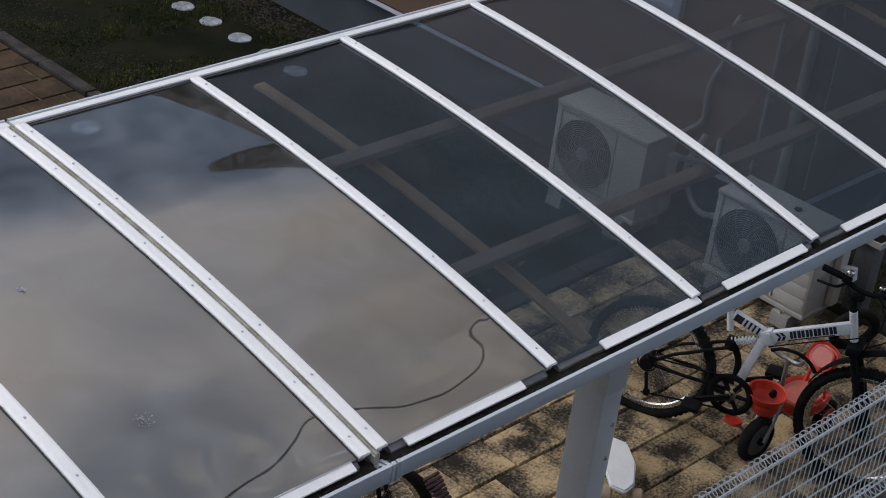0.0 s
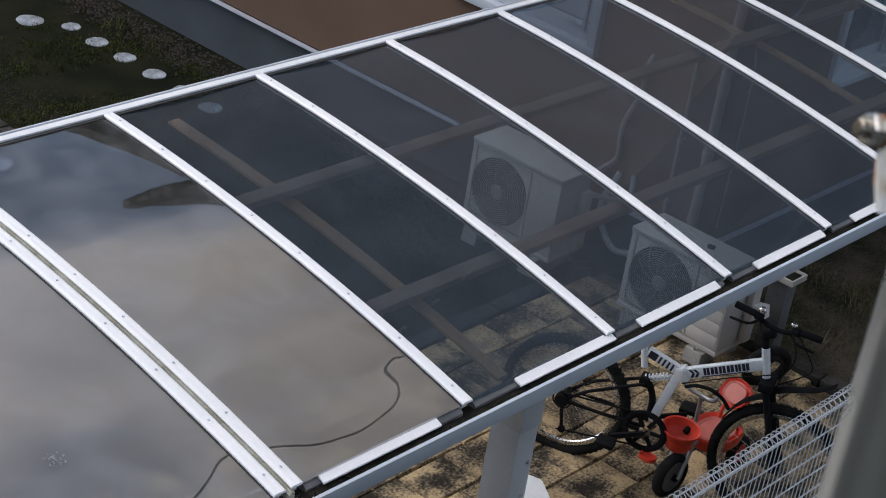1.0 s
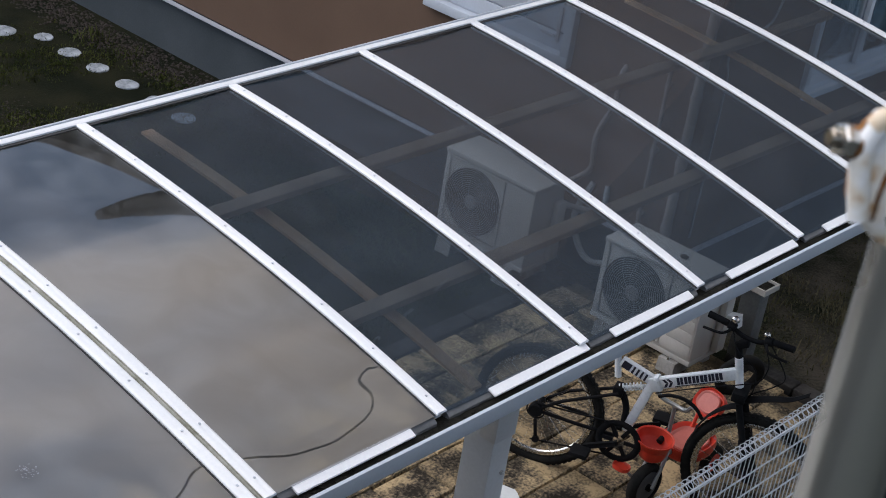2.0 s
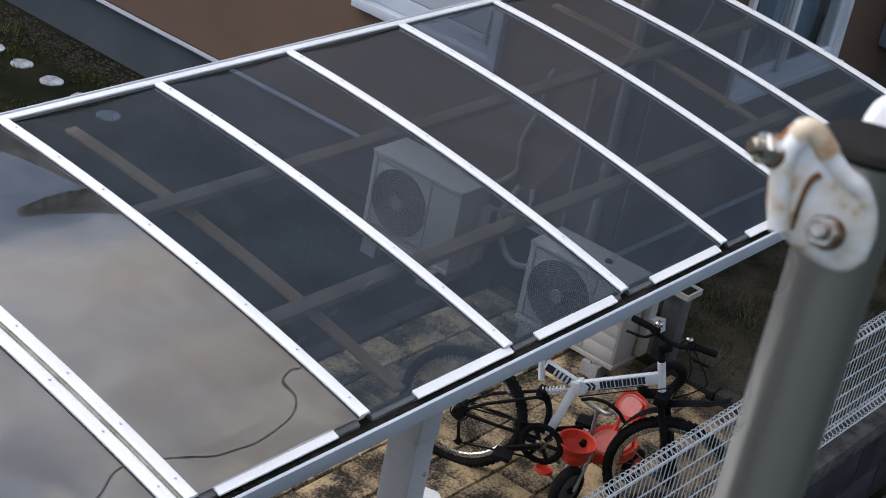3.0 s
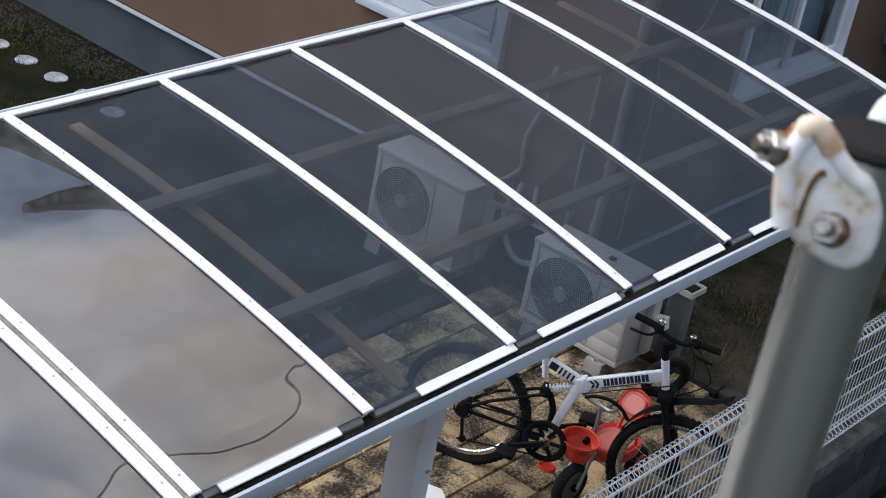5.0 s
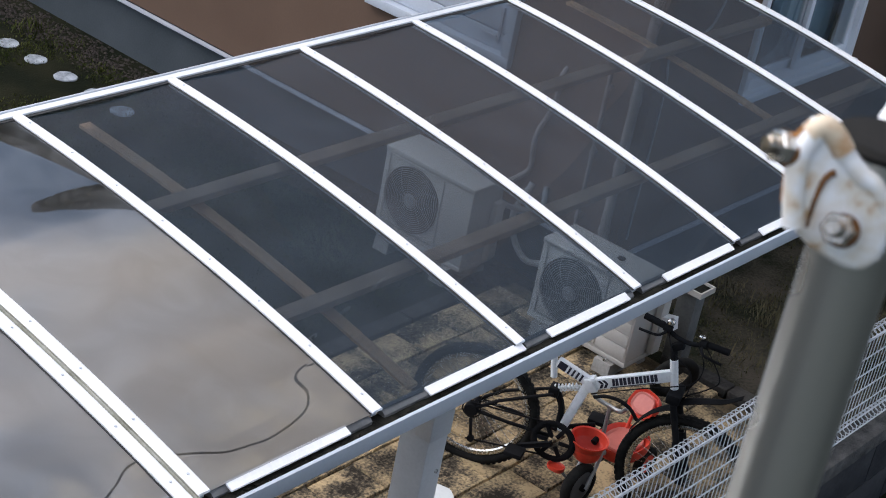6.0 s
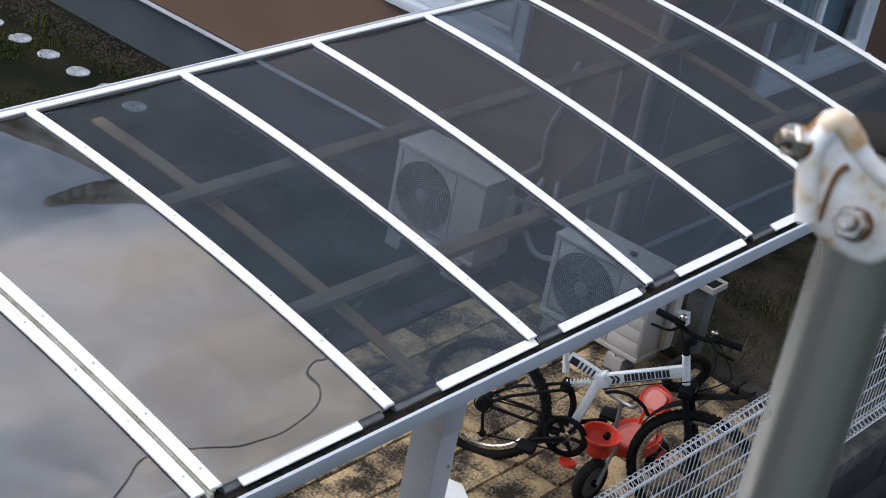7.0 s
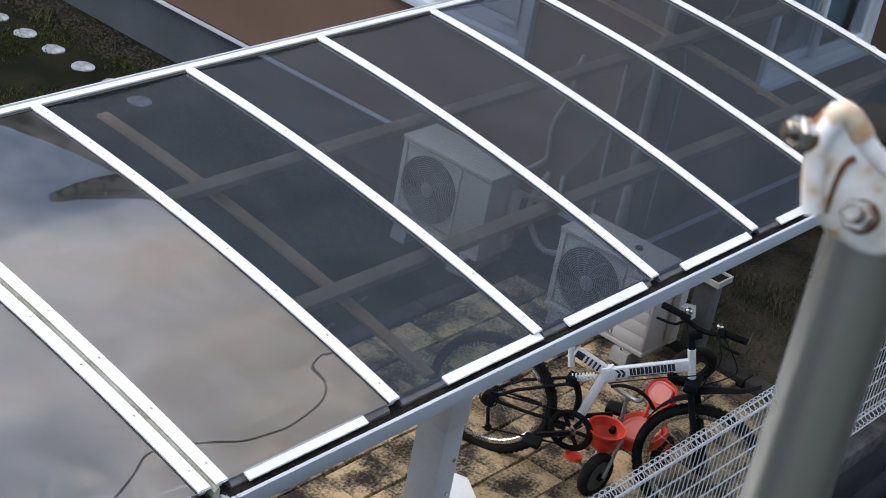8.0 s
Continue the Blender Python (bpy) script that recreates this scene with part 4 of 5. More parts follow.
air_conditioner((3.71, 0.575, 0.65), "ivory air conditioner outdoor unit with square fan grille frame", False)
air_conditioner((3.69, -0.630, 0.612), "ivory air conditioner outdoor unit on concrete foot blocks", True)
bm = bmesh.new()
tube(bm, arc_points([(4.0, 0.09, 0.30), (4.02, 0.20, 0.26), (4.05, 0.36, 0.20), (4.08, 0.48, 0.26), (4.12, 0.56, 0.40), (4.19, 0.52, 0.60)], 8), 0.019, 10)
solid("refrigerant_hose", bm, HOSE, "pale wrapped hose curving from the outdoor unit", "hose")
bm = bmesh.new()
tube(bm, arc_points([(3.98, 0.55, 0.5), (4.1, 0.47, 0.47), (4.15, 0.40, 0.50), (4.19, 0.42, 0.62)], 6), 0.017, 10)
solid("refrigerant_hose", bm, HOSE, "pale wrapped hose between outdoor unit and wall", "hose")
bm = bmesh.new()
hoop(bm, (3.86, -0.36, 0.618), (0, 0, 1), 0.018, 0.006, 16, 6)
drum(bm, (3.86, -0.36, 0.612), (3.86, -0.36, 0.622), 0.017, 14)
solid("black_cap", bm, BLACK, "small black plastic cap lying on the outdoor unit", "cap")

# tap pillar with its tray, behind the second outdoor unit
th = thing("tap_pillar", (4.14, -0.69, 0.061), "grey concrete garden pillar with a pale tray on top", "pillar")
part("pillar", box(bmesh.new(), (4.095, -0.745, 0.061), (4.195, -0.625, 0.50), 0.008), PILLAR, th)
bm = bmesh.new()
for p, q in (((0, 0, 0), (0.15, 0.19, 0.010)), ((0, 0, 0.0105), (0.010, 0.19, 0.034)), ((0.140, 0, 0.0105), (0.15, 0.19, 0.034)), ((0.0105, 0, 0.0105), (0.1395, 0.010, 0.034)), ((0.0105, 0.180, 0.0105), (0.1395, 0.19, 0.034))):
    box(bm, Vector(p) + Vector((4.065, -0.78, 0.502)), Vector(q) + Vector((4.065, -0.78, 0.502)))
tray = part("tray", bm, AC_BODY, th, "shallow pale tray")
part("tray_soil", box(bmesh.new(), (4.0762, -0.769, 0.513), (4.2038, -0.601, 0.522)), DIRT, tray, "brown dirt in the tray")


# ---- mountain bike ----
def P(s, z, o=0.0):
    """In the bike's own axes: along from the rear hub, up, sideways."""
    return Vector((s, o, z))


def cycle_wheel(th, s, R, knobs):
    c = P(s, R)
    bm = bmesh.new()
    hoop(bm, c, (0, 1, 0), R - 0.024, 0.024, 60, 10)
    n = 66
    for i in range(n if knobs else 0):
        a = 2 * math.pi * i / n
        d = Vector((math.cos(a), 0, math.sin(a)))
        t = Vector((-math.sin(a), 0, math.cos(a)))
        for o in (-0.013, 0.013):
            q = c + d * (R - 0.003) + Vector((0, o, 0))
            vs = [bm.verts.new(q + t * (0.009 * i1) + Vector((0, 0.008 * i2, 0)) + d * i3) for i3 in (-0.006, -0.0002) for i1, i2 in ((-1, -1), (1, -1), (1, 1), (-1, 1))]
            for f in ((4, 5, 6, 7), (0, 1, 5, 4), (1, 2, 6, 5), (2, 3, 7, 6), (3, 0, 4, 7)):
                bm.faces.new([vs[k] for k in f])
    tyre = part("wheel", bm, TYRE, th, "black knobbly tyre")
    bm = bmesh.new()
    hoop(bm, c, (0, 1, 0), R - 0.060, 0.015, 60, 8, 0.8)
    part("rim", bm, STEEL, tyre, "silver rim")
    bm = bmesh.new()
    for i in range(32):
        a = 2 * math.pi * i / 32
        a2 = a + (0.35 if i % 2 else -0.35)
        o = 0.028 if i % 4 < 2 else -0.028
        tube(bm, [c + Vector((0.022 * math.cos(a2), o, 0.022 * math.sin(a2))), c + Vector(((R - 0.06) * math.cos(a), 0, (R - 0.06) * math.sin(a)))], 0.0011, 4)
    part("spokes", bm, STEEL, tyre, "thin steel spokes")
    bm = bmesh.new()
    drum(bm, c + Vector((0, -0.05, 0)), c + Vector((0, 0.05, 0)), 0.020, 14, 0.003)
    part("hub", bm, BLACK, tyre)


A = Vector((2.408, -0.577, 0.012))
ang = math.degrees(math.atan2(-0.938, 0.346))
bike = thing("bicycle", A, "white and navy folding mountain bike on its kickstand", "bicycle", turn=pose(A.x, A.y, A.z, 0.0, 0, ang))
RW = 0.327
cycle_wheel(bike, 0.0, RW, True)
cycle_wheel(bike, 1.05, RW, True)
# main tube with its print
bm = bmesh.new()
tl, tr = P(0.535, 0.650), P(0.885, 0.832)
d = (tr - tl).normalized()
up = Vector((-d.z, 0, d.x))
def along(bm, p, q, h, w, bev=0.006):
    dd = (q - p).normalized()
    uu = Vector((-dd.z, 0, dd.x))
    m = Matrix((dd, Vector((0, 1, 0)), uu)).transposed().to_4x4()
    m.translation = p
    g = bmesh.ops.create_cube(bm, size=1)
    L = (q - p).length
    for v in g["verts"]:
        v.co = m @ Vector(((v.co.x + 0.5) * L, v.co.y * w, v.co.z * h))
    if bev:
        bmesh.ops.bevel(bm, geom=list({e for v in g["verts"] for e in v.link_edges}), offset=bev, segments=2, affect="EDGES", profile=0.6)
    return bm
main = part("main_tube", along(bmesh.new(), tl, tr, 0.058, 0.036, 0.012), BIKE_WHITE, bike)
bm = bmesh.new()
along(bm, tl - d * 0.035, tl + d * 0.018, 0.072, 0.05)
drum(bm, tl - d * 0.012 + Vector((0, -0.034, 0.02)), tl - d * 0.012 + Vector((0, 0.034, 0.02)), 0.013, 10)
part("fold_hinge", bm, BIKE_WHITE, bike)
# plain dark shapes of the lettering
def mark(bm, s0, s1, a0, a1, slant=0.0):
    for side in (-1, 1):
        q = []
        for s, a in ((s0, a0), (s1, a0), (s1 + slant, a1), (s0 + slant, a1)):
            q.append(bm.verts.new(tl + d * s + up * a + Vector((0, side * 0.0188, 0))))
        bm.faces.new(q if side < 0 else q[::-1])
bm = bmesh.new()
for k in range(2):
    mark(bm, 0.030 + k * 0.022, 0.044 + k * 0.022, -0.020, 0.0, 0.014)
    mark(bm, 0.044 + k * 0.022, 0.058 + k * 0.022, 0.001, 0.020, -0.014)
x = 0.098
for wdt in (0.030, 0.034, 0.032, 0.034, 0.028, 0.034):
    mark(bm, x, x + wdt * 0.45, -0.015, 0.021, 0.004)
    mark(bm, x + wdt * 0.55, x + wdt, -0.015, 0.021, 0.004)
    x += wdt + 0.006
mark(bm, 0.085, 0.31, -0.024, -0.019)
part("print", bm, NAVY, main, "dark navy block shapes along the tube")
# seat tube, front stripe tube, seat post
st0, st1 = P(0.435, 0.345), P(0.515, 0.650)
part("seat_tube", along(bmesh.new(), st0, st1, 0.046, 0.036, 0.012), BIKE_WHITE, bike)
sp0, sp1 = P(0.345, 0.615), P(0.316, 0.765)
part("seat_mast", drum(bmesh.new(), sp0, sp1, 0.0165, 18, 0.002), BIKE_WHITE, bike)
bm = bmesh.new()
b0, b1 = P(0.345, 0.705), P(0.525, 0.650)
part("top_tube", along(bm, b0, b1, 0.050, 0.034, 0.010), BIKE_WHITE, bike)
bm = bmesh.new()
dd = (b1 - b0).normalized()
uu = Vector((-dd.z, 0, dd.x))
for s0, s1 in ((0.012, 0.055), (0.066, 0.076), (0.088, 0.098), (0.110, 0.120), (0.132, 0.142)):
    for side in (-1, 1):
        q = [bm.verts.new(b0 + dd * s + uu * a + Vector((0, side * 0.0176, 0))) for s, a in ((s0, -0.02), (s1, -0.02), (s1, 0.02), (s0, 0.02))]
        bm.faces.new(q if side < 0 else q[::-1])
part("stripes", bm, NAVY, bike, "navy stripes on the tube")
bm = bmesh.new()
drum(bm, sp1 - (sp1 - sp0).normalized() * 0.012, sp1 + (sp1 - sp0).normalized() * 0.020, 0.019, 14, 0.003)
part("seat_clamp", bm, BLACK, bike, "black clamp on the bare seat tube")
# head, stem and bar
part("head_tube", drum(bmesh.new(), P(0.905, 0.765), P(0.868, 0.912), 0.0195, 20, 0.002), BIKE_WHITE, bike)
bm = bmesh.new()
tube(bm, [P(0.868, 0.912), P(0.850, 0.985)], 0.017, 12)
along(bm, P(0.852, 0.975), P(0.895, 1.000), 0.034, 0.04)
stem = part("stem", bm, BLACK, bike)
# the bar stands turned along the bike
def B(k, z=0.0, off=0.0):
    return P(0.893 + k * 0.975 + off * 0.2, 1.022 + z, -k * 0.2 + off)
bm = bmesh.new()
tube(bm, arc_points([B(-0.20, 0.035), B(-0.12, 0.03), B(-0.04), B(0.04), B(0.12, 0.03), B(0.20, 0.035)], 5), 0.0115, 10)
bar = part("handlebar", bm, BLACK, bike)
for sgn in (-1, 1):
    bm = bmesh.new()
    tube(bm, [B(sgn * 0.115, 0.03), B(sgn * 0.215, 0.036)], 0.0165, 12)
    part("grip", bm, BLACK, bar, "black rubber grip")
    bm = bmesh.new()
    drum(bm, B(sgn * 0.075, 0.02), B(sgn * 0.112, 0.028), 0.021, 12, 0.004)
    tube(bm, arc_points([B(sgn * 0.09, 0.015, -0.02), B(sgn * 0.12, 0.0, -0.055), B(sgn * 0.21, -0.01, -0.05)], 4), 0.007, 6)
    part("brake_lever", bm, BLACK, bar)
bm = bmesh.new()
drum(bm, B(-0.085, 0.045), B(-0.085, 0.075), 0.019, 14, 0.008)
part("bell", bm, STEEL, bar, "bright steel bell")
bm = bmesh.new()
drum(bm, B(0.075, 0.045), B(0.075, 0.062), 0.016, 14, 0.005)
part("shifter_cap", bm, STEEL, bar, "bright shifter cap")
for pts, r in (([B(0.10, 0.02), B(0.22, -0.08, -0.05), P(1.06, 0.84, -0.03), P(0.98, 0.76, 0.0), P(0.94, 0.70, 0.03)], 0.0032),
               ([B(0.06, 0.02), B(0.13, -0.06, -0.04), P(0.99, 0.85, -0.04), P(0.90, 0.79, -0.03), P(0.75, 0.72, -0.03), P(0.54, 0.61, -0.03)], 0.0032),
               ([B(-0.09, 0.02), P(0.86, 0.98, -0.06), P(0.96, 0.90, -0.05), P(0.97, 0.78, -0.02), P(0.94, 0.68, 0.02)], 0.003)):
    bm = bmesh.new()
    tube(bm, arc_points(pts, 8), r, 6)
    part("cable", bm, BLACK, bike, "black brake cable in a loose loop")
bm = bmesh.new()
tube(bm, arc_points([P(0.56, 0.60, -0.03), P(0.61, 0.635, -0.05), P(0.68, 0.645, -0.06), P(0.74, 0.62, -0.06), P(0.78, 0.57, -0.05)], 6), 0.009, 8)
part("lock_cable", bm, BLACK, bike, "thick black lock cable hung on the frame")
# fork
bm = bmesh.new()
for o in (-0.058, 0.058):
    tube(bm, [P(0.925, 0.715, o), P(0.995, 0.50, o)], 0.016, 10)
    tube(bm, [P(0.985, 0.53, o), P(1.05, RW, o)], 0.021, 10)
box(bm, (0.885, -0.07, 0.715), (0.95, 0.07, 0.765), 0.010)
part("fork", bm, BLACK, bike, "black suspension fork")
# front mudguard in two blades
bm = bmesh.new()
def blade(bm, pts, w):
    prev = None
    for i, p in enumerate(pts):
        k = w * (1 - 0.5 * i / (len(pts) - 1))
        row = [bm.verts.new(p + Vector((0, o * k, -0.010 * abs(o)))) for o in (-1, -0.5, 0, 0.5, 1)]
        row2 = [bm.verts.new(v.co - Vector((0, 0, 0.004))) for v in row]
        if prev:
            for j in range(4):
                bm.faces.new((prev[0][j], prev[0][j + 1], row[j + 1], row[j]))
                bm.faces.new((prev[1][j], row2[j], row2[j + 1], prev[1][j + 1]))
            bm.faces.new((prev[0][0], row[0], row2[0], prev[1][0]))
            bm.faces.new((prev[0][4], prev[1][4], row2[4], row[4]))
        prev = (row, row2)
blade(bm, arc_points([P(0.935, 0.715), P(1.00, 0.745), P(1.08, 0.775), P(1.15, 0.80), P(1.22, 0.85)], 3), 0.038)
blade(bm, arc_points([P(0.925, 0.685), P(0.86, 0.645), P(0.80, 0.58), P(0.755, 0.49)], 3), 0.034)
bmesh.ops.recalc_face_normals(bm, faces=bm.faces)
part("mudguard", bm, BLACK, bike, "black plastic mudguard")
# rear swing arm, shock, drive
bm = bmesh.new()
for o in (-0.055, 0.055):
    tube(bm, [P(0.0, RW, o), P(0.12, 0.42, o), P(0.37, 0.545, o * 0.6)], 0.0085, 8)
    tube(bm, [P(0.0, RW, o), P(0.20, 0.325, o), P(0.415, 0.32, o * 0.6)], 0.009, 8)
tube(bm, arc_points([P(0.37, 0.56), P(0.415, 0.47), P(0.42, 0.35)], 4), 0.017, 8)
box(bm, (0.34, -0.035, 0.525), (0.39, 0.035, 0.575), 0.006)
part("swing_arm", bm, BLACK, bike, "black rear swing arm")
bm = bmesh.new()
p0, p1 = P(0.365, 0.560), P(0.475, 0.610)
sd = (p1 - p0).normalized()
s1_, u1_ = ring_frame(sd)
pts = [p0 + sd * ((p1 - p0).length * k / 72) + (s1_ * math.cos(k * 0.6) + u1_ * math.sin(k * 0.6)) * 0.017 for k in range(73)]
tube(bm, pts, 0.0038, 6)
tube(bm, [p0, p1], 0.010, 8)
part("shock_spring", bm, BIKE_WHITE, bike, "white coil shock spring")
bb = P(0.425, 0.312, -0.06)
bm = bmesh.new()
hoop(bm, bb, (0, 1, 0), 0.096, 0.017, 44, 6, 0.35)
ringpart = part("chainring", bm, BLACK, bike, "black chain guard ring")
for k in range(6):
    a = k * math.pi / 3
    part("spider_arm", along(bmesh.new(), bb + Vector((0.028 * math.cos(a), 0, 0.028 * math.sin(a))), bb + Vector((0.1 * math.cos(a), 0, 0.1 * math.sin(a))), 0.020, 0.008, 0.002), BLACK, ringpart)
for sgn in (-1, 1):
    c = Vector((0.425, sgn * 0.085, 0.312))
    e = c + Vector((-0.155, 0, -0.075)) * -sgn
    bm = bmesh.new()
    along(bm, c, e, 0.024, 0.014, 0.004)
    crank = part("crank", bm, BLACK, bike)
    bm = bmesh.new()
    box(bm, (e.x - 0.045, min(e.y + sgn * 0.012, e.y + sgn * 0.10), e.z - 0.012), (e.x + 0.045, max(e.y + sgn * 0.012, e.y + sgn * 0.10), e.z + 0.012), 0.005)
    part("pedal", bm, BLACK, crank)
bm = bmesh.new()
drum(bm, P(0, RW, -0.07), P(0, RW, -0.035), 0.036, 20, 0.006)
hoop(bm, P(0, RW, -0.052), (0, 1, 0), 0.046, 0.004, 24, 5)
along(bm, P(0.01, RW - 0.04, -0.07), P(0.03, RW - 0.15, -0.07), 0.016, 0.012, 0.003)
drum(bm, P(0.03, RW - 0.15, -0.078), P(0.03, RW - 0.15, -0.062), 0.018, 14)
part("derailleur", bm, BLACK, bike)
bm = bmesh.new()
for za, zb in ((0.042, 0.092), (-0.165, -0.088)):
    tube(bm, [P(0.0, RW + za, -0.06), P(0.425, 0.312 + zb, -0.06)], 0.0045, 6)
part("chain", bm, BLACK, bike)
bm = bmesh.new()
tube(bm, [P(0.28, 0.32, 0.05), P(0.22, 0.015, 0.17)], 0.009, 8)
part("kickstand", bm, BLACK, bike)

# ---- tricycle ----
trike = thing("tricycle", (2.56, -1.15, 0.012), "red plastic child's tricycle with a front bucket", "tricycle")
def small_wheel(x, y, R, w, lab):
    bm = bmesh.new()
    c = Vector((x, y, 0.012 + R))
    ax = Vector((0.06, 1, 0)).normalized() if x < 2.7 else Vector((0, 1, 0))
    hoop(bm, c, ax, R - 0.022, 0.022, 36, 10, w / 0.044)
    wheel = part("wheel", bm, TYRE, trike, lab)
    bm = bmesh.new()
    drum(bm, c - ax * w * 0.40, c + ax * w * 0.40, R - 0.035, 24, 0.006)
    part("hub_disc", bm, TRIM if x < 2.7 else RED, wheel)
    bm = bmesh.new()
    drum(bm, c - ax * w * 0.7, c + ax * w * 0.7, 0.018, 12)
    part("axle_cap", bm, BLACK, wheel)
small_wheel(2.565, -1.15, 0.118, 0.055, "black front tyre with grey disc")
small_wheel(3.05, -0.97, 0.09, 0.045, "small rear wheel")
small_wheel(3.05, -1.22, 0.09, 0.045, "small rear wheel")
# bucket: an open half-round tub
bm = bmesh.new()
def tub(r, z):
    return [bm.verts.new((2.60 + 0.86 * r * math.cos(a), -1.13 + 1.05 * r * math.sin(a), z + 0.012 * math.cos(a))) for a in [6.28318 * k / 28 for k in range(28)]]
rows = [tub(0.050, 0.272), tub(0.066, 0.285), tub(0.086, 0.375), tub(0.095, 0.379), tub(0.095, 0.371), tub(0.088, 0.366), tub(0.062, 0.290), tub(0.048, 0.280)]
rows = [tub(0.03, 0.272)] + rows
for a, b in zip(rows, rows[1:]):
    for k in range(28):
        bm.faces.new((a[k], a[(k + 1) % 28], b[(k + 1) % 28], b[k]))
bm.faces.new(rows[0][::-1])
bm.faces.new(rows[-1])
bmesh.ops.recalc_face_normals(bm, faces=bm.faces)
bucket = part("bucket", bm, RED, trike, "bright red plastic bucket")
bm = bmesh.new()
drum(bm, (2.645, -1.13, 0.335), (2.672, -1.13, 0.345), 0.016, 12)
part("bucket_knob", bm, BLACK, bucket)
bm = bmesh.new()
for o in (-0.042, 0.042):
    tube(bm, arc_points([(2.565, -1.15 + o, 0.13), (2.63, -1.14 + o, 0.21), (2.72, -1.13 + o * 0.6, 0.29)], 4), 0.010, 8)
tube(bm, [(2.72, -1.13, 0.27), (2.715, -1.13, 0.52)], 0.011, 8)
tube(bm, arc_points([(2.68, -1.02, 0.58), (2.70, -1.06, 0.53), (2.71, -1.13, 0.52), (2.70, -1.20, 0.53), (2.68, -1.24, 0.58)], 4), 0.011, 8)
part("steering_fork", bm, GREY_TUBE, trike, "grey steel steering fork and handlebar")
bm = bmesh.new()
tube(bm, arc_points([(2.72, -1.13, 0.30), (2.78, -1.13, 0.22), (2.90, -1.13, 0.16), (3.05, -1.13, 0.12)], 5), 0.013, 8)
tube(bm, [(3.05, -0.96, 0.102), (3.05, -1.24, 0.102)], 0.010, 8)
part("frame_tube", bm, GREY_TUBE, trike, "grey steel frame tube")
def dish(bm, c, ax, ay, n, t):
    """An oval pad with a raised rim; ax and ay are its half axes, n its thickness direction."""
    c, ax, ay, n = Vector(c), Vector(ax), Vector(ay), Vector(n).normalized()
    rr = []
    for s, h in ((0.6, -t), (0.95, -t * 0.8), (1.0, 0), (0.96, t * 0.9), (0.88, t * 0.7), (0.80, t * 0.1)):
        rr.append([bm.verts.new(c + ax * s * math.copysign(abs(math.cos(a)) ** 0.75, math.cos(a)) + ay * s * math.copysign(abs(math.sin(a)) ** 0.75, math.sin(a)) + n * h) for a in [6.28318 * k / 28 for k in range(28)]])
    for a, b in zip(rr, rr[1:]):
        for k in range(28):
            bm.faces.new((a[k], a[(k + 1) % 28], b[(k + 1) % 28], b[k]))
    bm.faces.new(rr[0][::-1])
    bm.faces.new(rr[-1])
    bmesh.ops.recalc_face_normals(bm, faces=bm.faces)
    return bm
seat = part("seat", dish(bmesh.new(), (2.93, -1.13, 0.215), (0.155, 0, 0.0), (0, 0.122, 0), (0, 0, 1), 0.034), RED, trike)
part("seat_pad", dish(bmesh.new(), (2.93, -1.13, 0.232), (0.118, 0, 0.0), (0, 0.090, 0), (0, 0, 1), 0.010), RED_PAD, seat, "faded pinkish seat pad")
back = part("backrest", dish(bmesh.new(), (3.06, -1.13, 0.395), (0.045, -0.012, 0.058), (0.028, 0.090, -0.004), (-0.80, 0.25, 0.62), 0.020), RED, trike)
part("back_pad", dish(bmesh.new(), (3.048, -1.126, 0.404), (0.033, -0.009, 0.042), (0.021, 0.068, -0.003), (-0.80, 0.25, 0.62), 0.008), RED_PAD, back, "faded pinkish back pad")
for o in (-0.05, 0.05):
    part("back_bracket", tube(bmesh.new(), [(3.03, -1.13 + o, 0.22), (3.075, -1.13 + o, 0.34)], 0.010, 8), RED, trike)
bm = bmesh.new()
dish(bm, (2.49, -1.05, 0.21), (0.035, 0.0, 0), (0, 0.045, 0), (0, 0, 1), 0.012)
part("pedal", bm, RED, trike)
bm = bmesh.new()
tube(bm, [(2.50, -1.06, 0.205), (2.53, -1.09, 0.16), (2.565, -1.15, 0.13)], 0.008, 8)
part("pedal_axle", bm, GREY_TUBE, trike)

# odd things on the paving
bm = bmesh.new()
tube(bm, arc_points([(2.98, -0.16, 0.066), (2.99, -0.20, 0.066), (3.02, -0.27, 0.066)], 5), 0.030, 14)
bmesh.ops.bevel(bm, geom=[e for e in bm.edges if len(e.link_faces) == 2 and e.calc_face_angle() > 1.2], offset=0.01, segments=2, affect="EDGES")
solid("foam_roll", bm, PINK, "small pink foam roll lying on the paving", "toy")
bm = bmesh.new()
hoop(bm, (3.80, -0.885, 0.155), (0.6, 1.0, 0.25), 0.115, 0.028, 36, 10)
solid("spare_tyre", bm, TYRE, "small black spare tyre leaning by the kerb", "tyre")
scooter = thing("kick_board", (1.88, -0.86, 0.012), "white plastic ride-on board with tan wheels", "toy")
bm = bmesh.new()
prism(bm, [(2.00, -0.73), (2.02, -0.80), (1.93, -0.93), (1.80, -1.03), (1.72, -1.04), (1.70, -0.97), (1.80, -0.84), (1.93, -0.72)], 0.11, 0.135, lambda s, a, b: (a, b, s))
bmesh.ops.bevel(bm, geom=list(bm.edges), offset=0.008, segments=2, affect="EDGES")
part("deck", bm, WHITE_PLASTIC, scooter)
for x, y in ((1.70, -0.95), (1.80, -1.05), (1.97, -0.75)):
    bm = bmesh.new()
    drum(bm, (x - 0.018, y + 0.02, 0.062), (x + 0.018, y - 0.02, 0.062), 0.05, 18, 0.008)
    part("wheel", bm, WOODY, scooter, "tan plastic wheel")
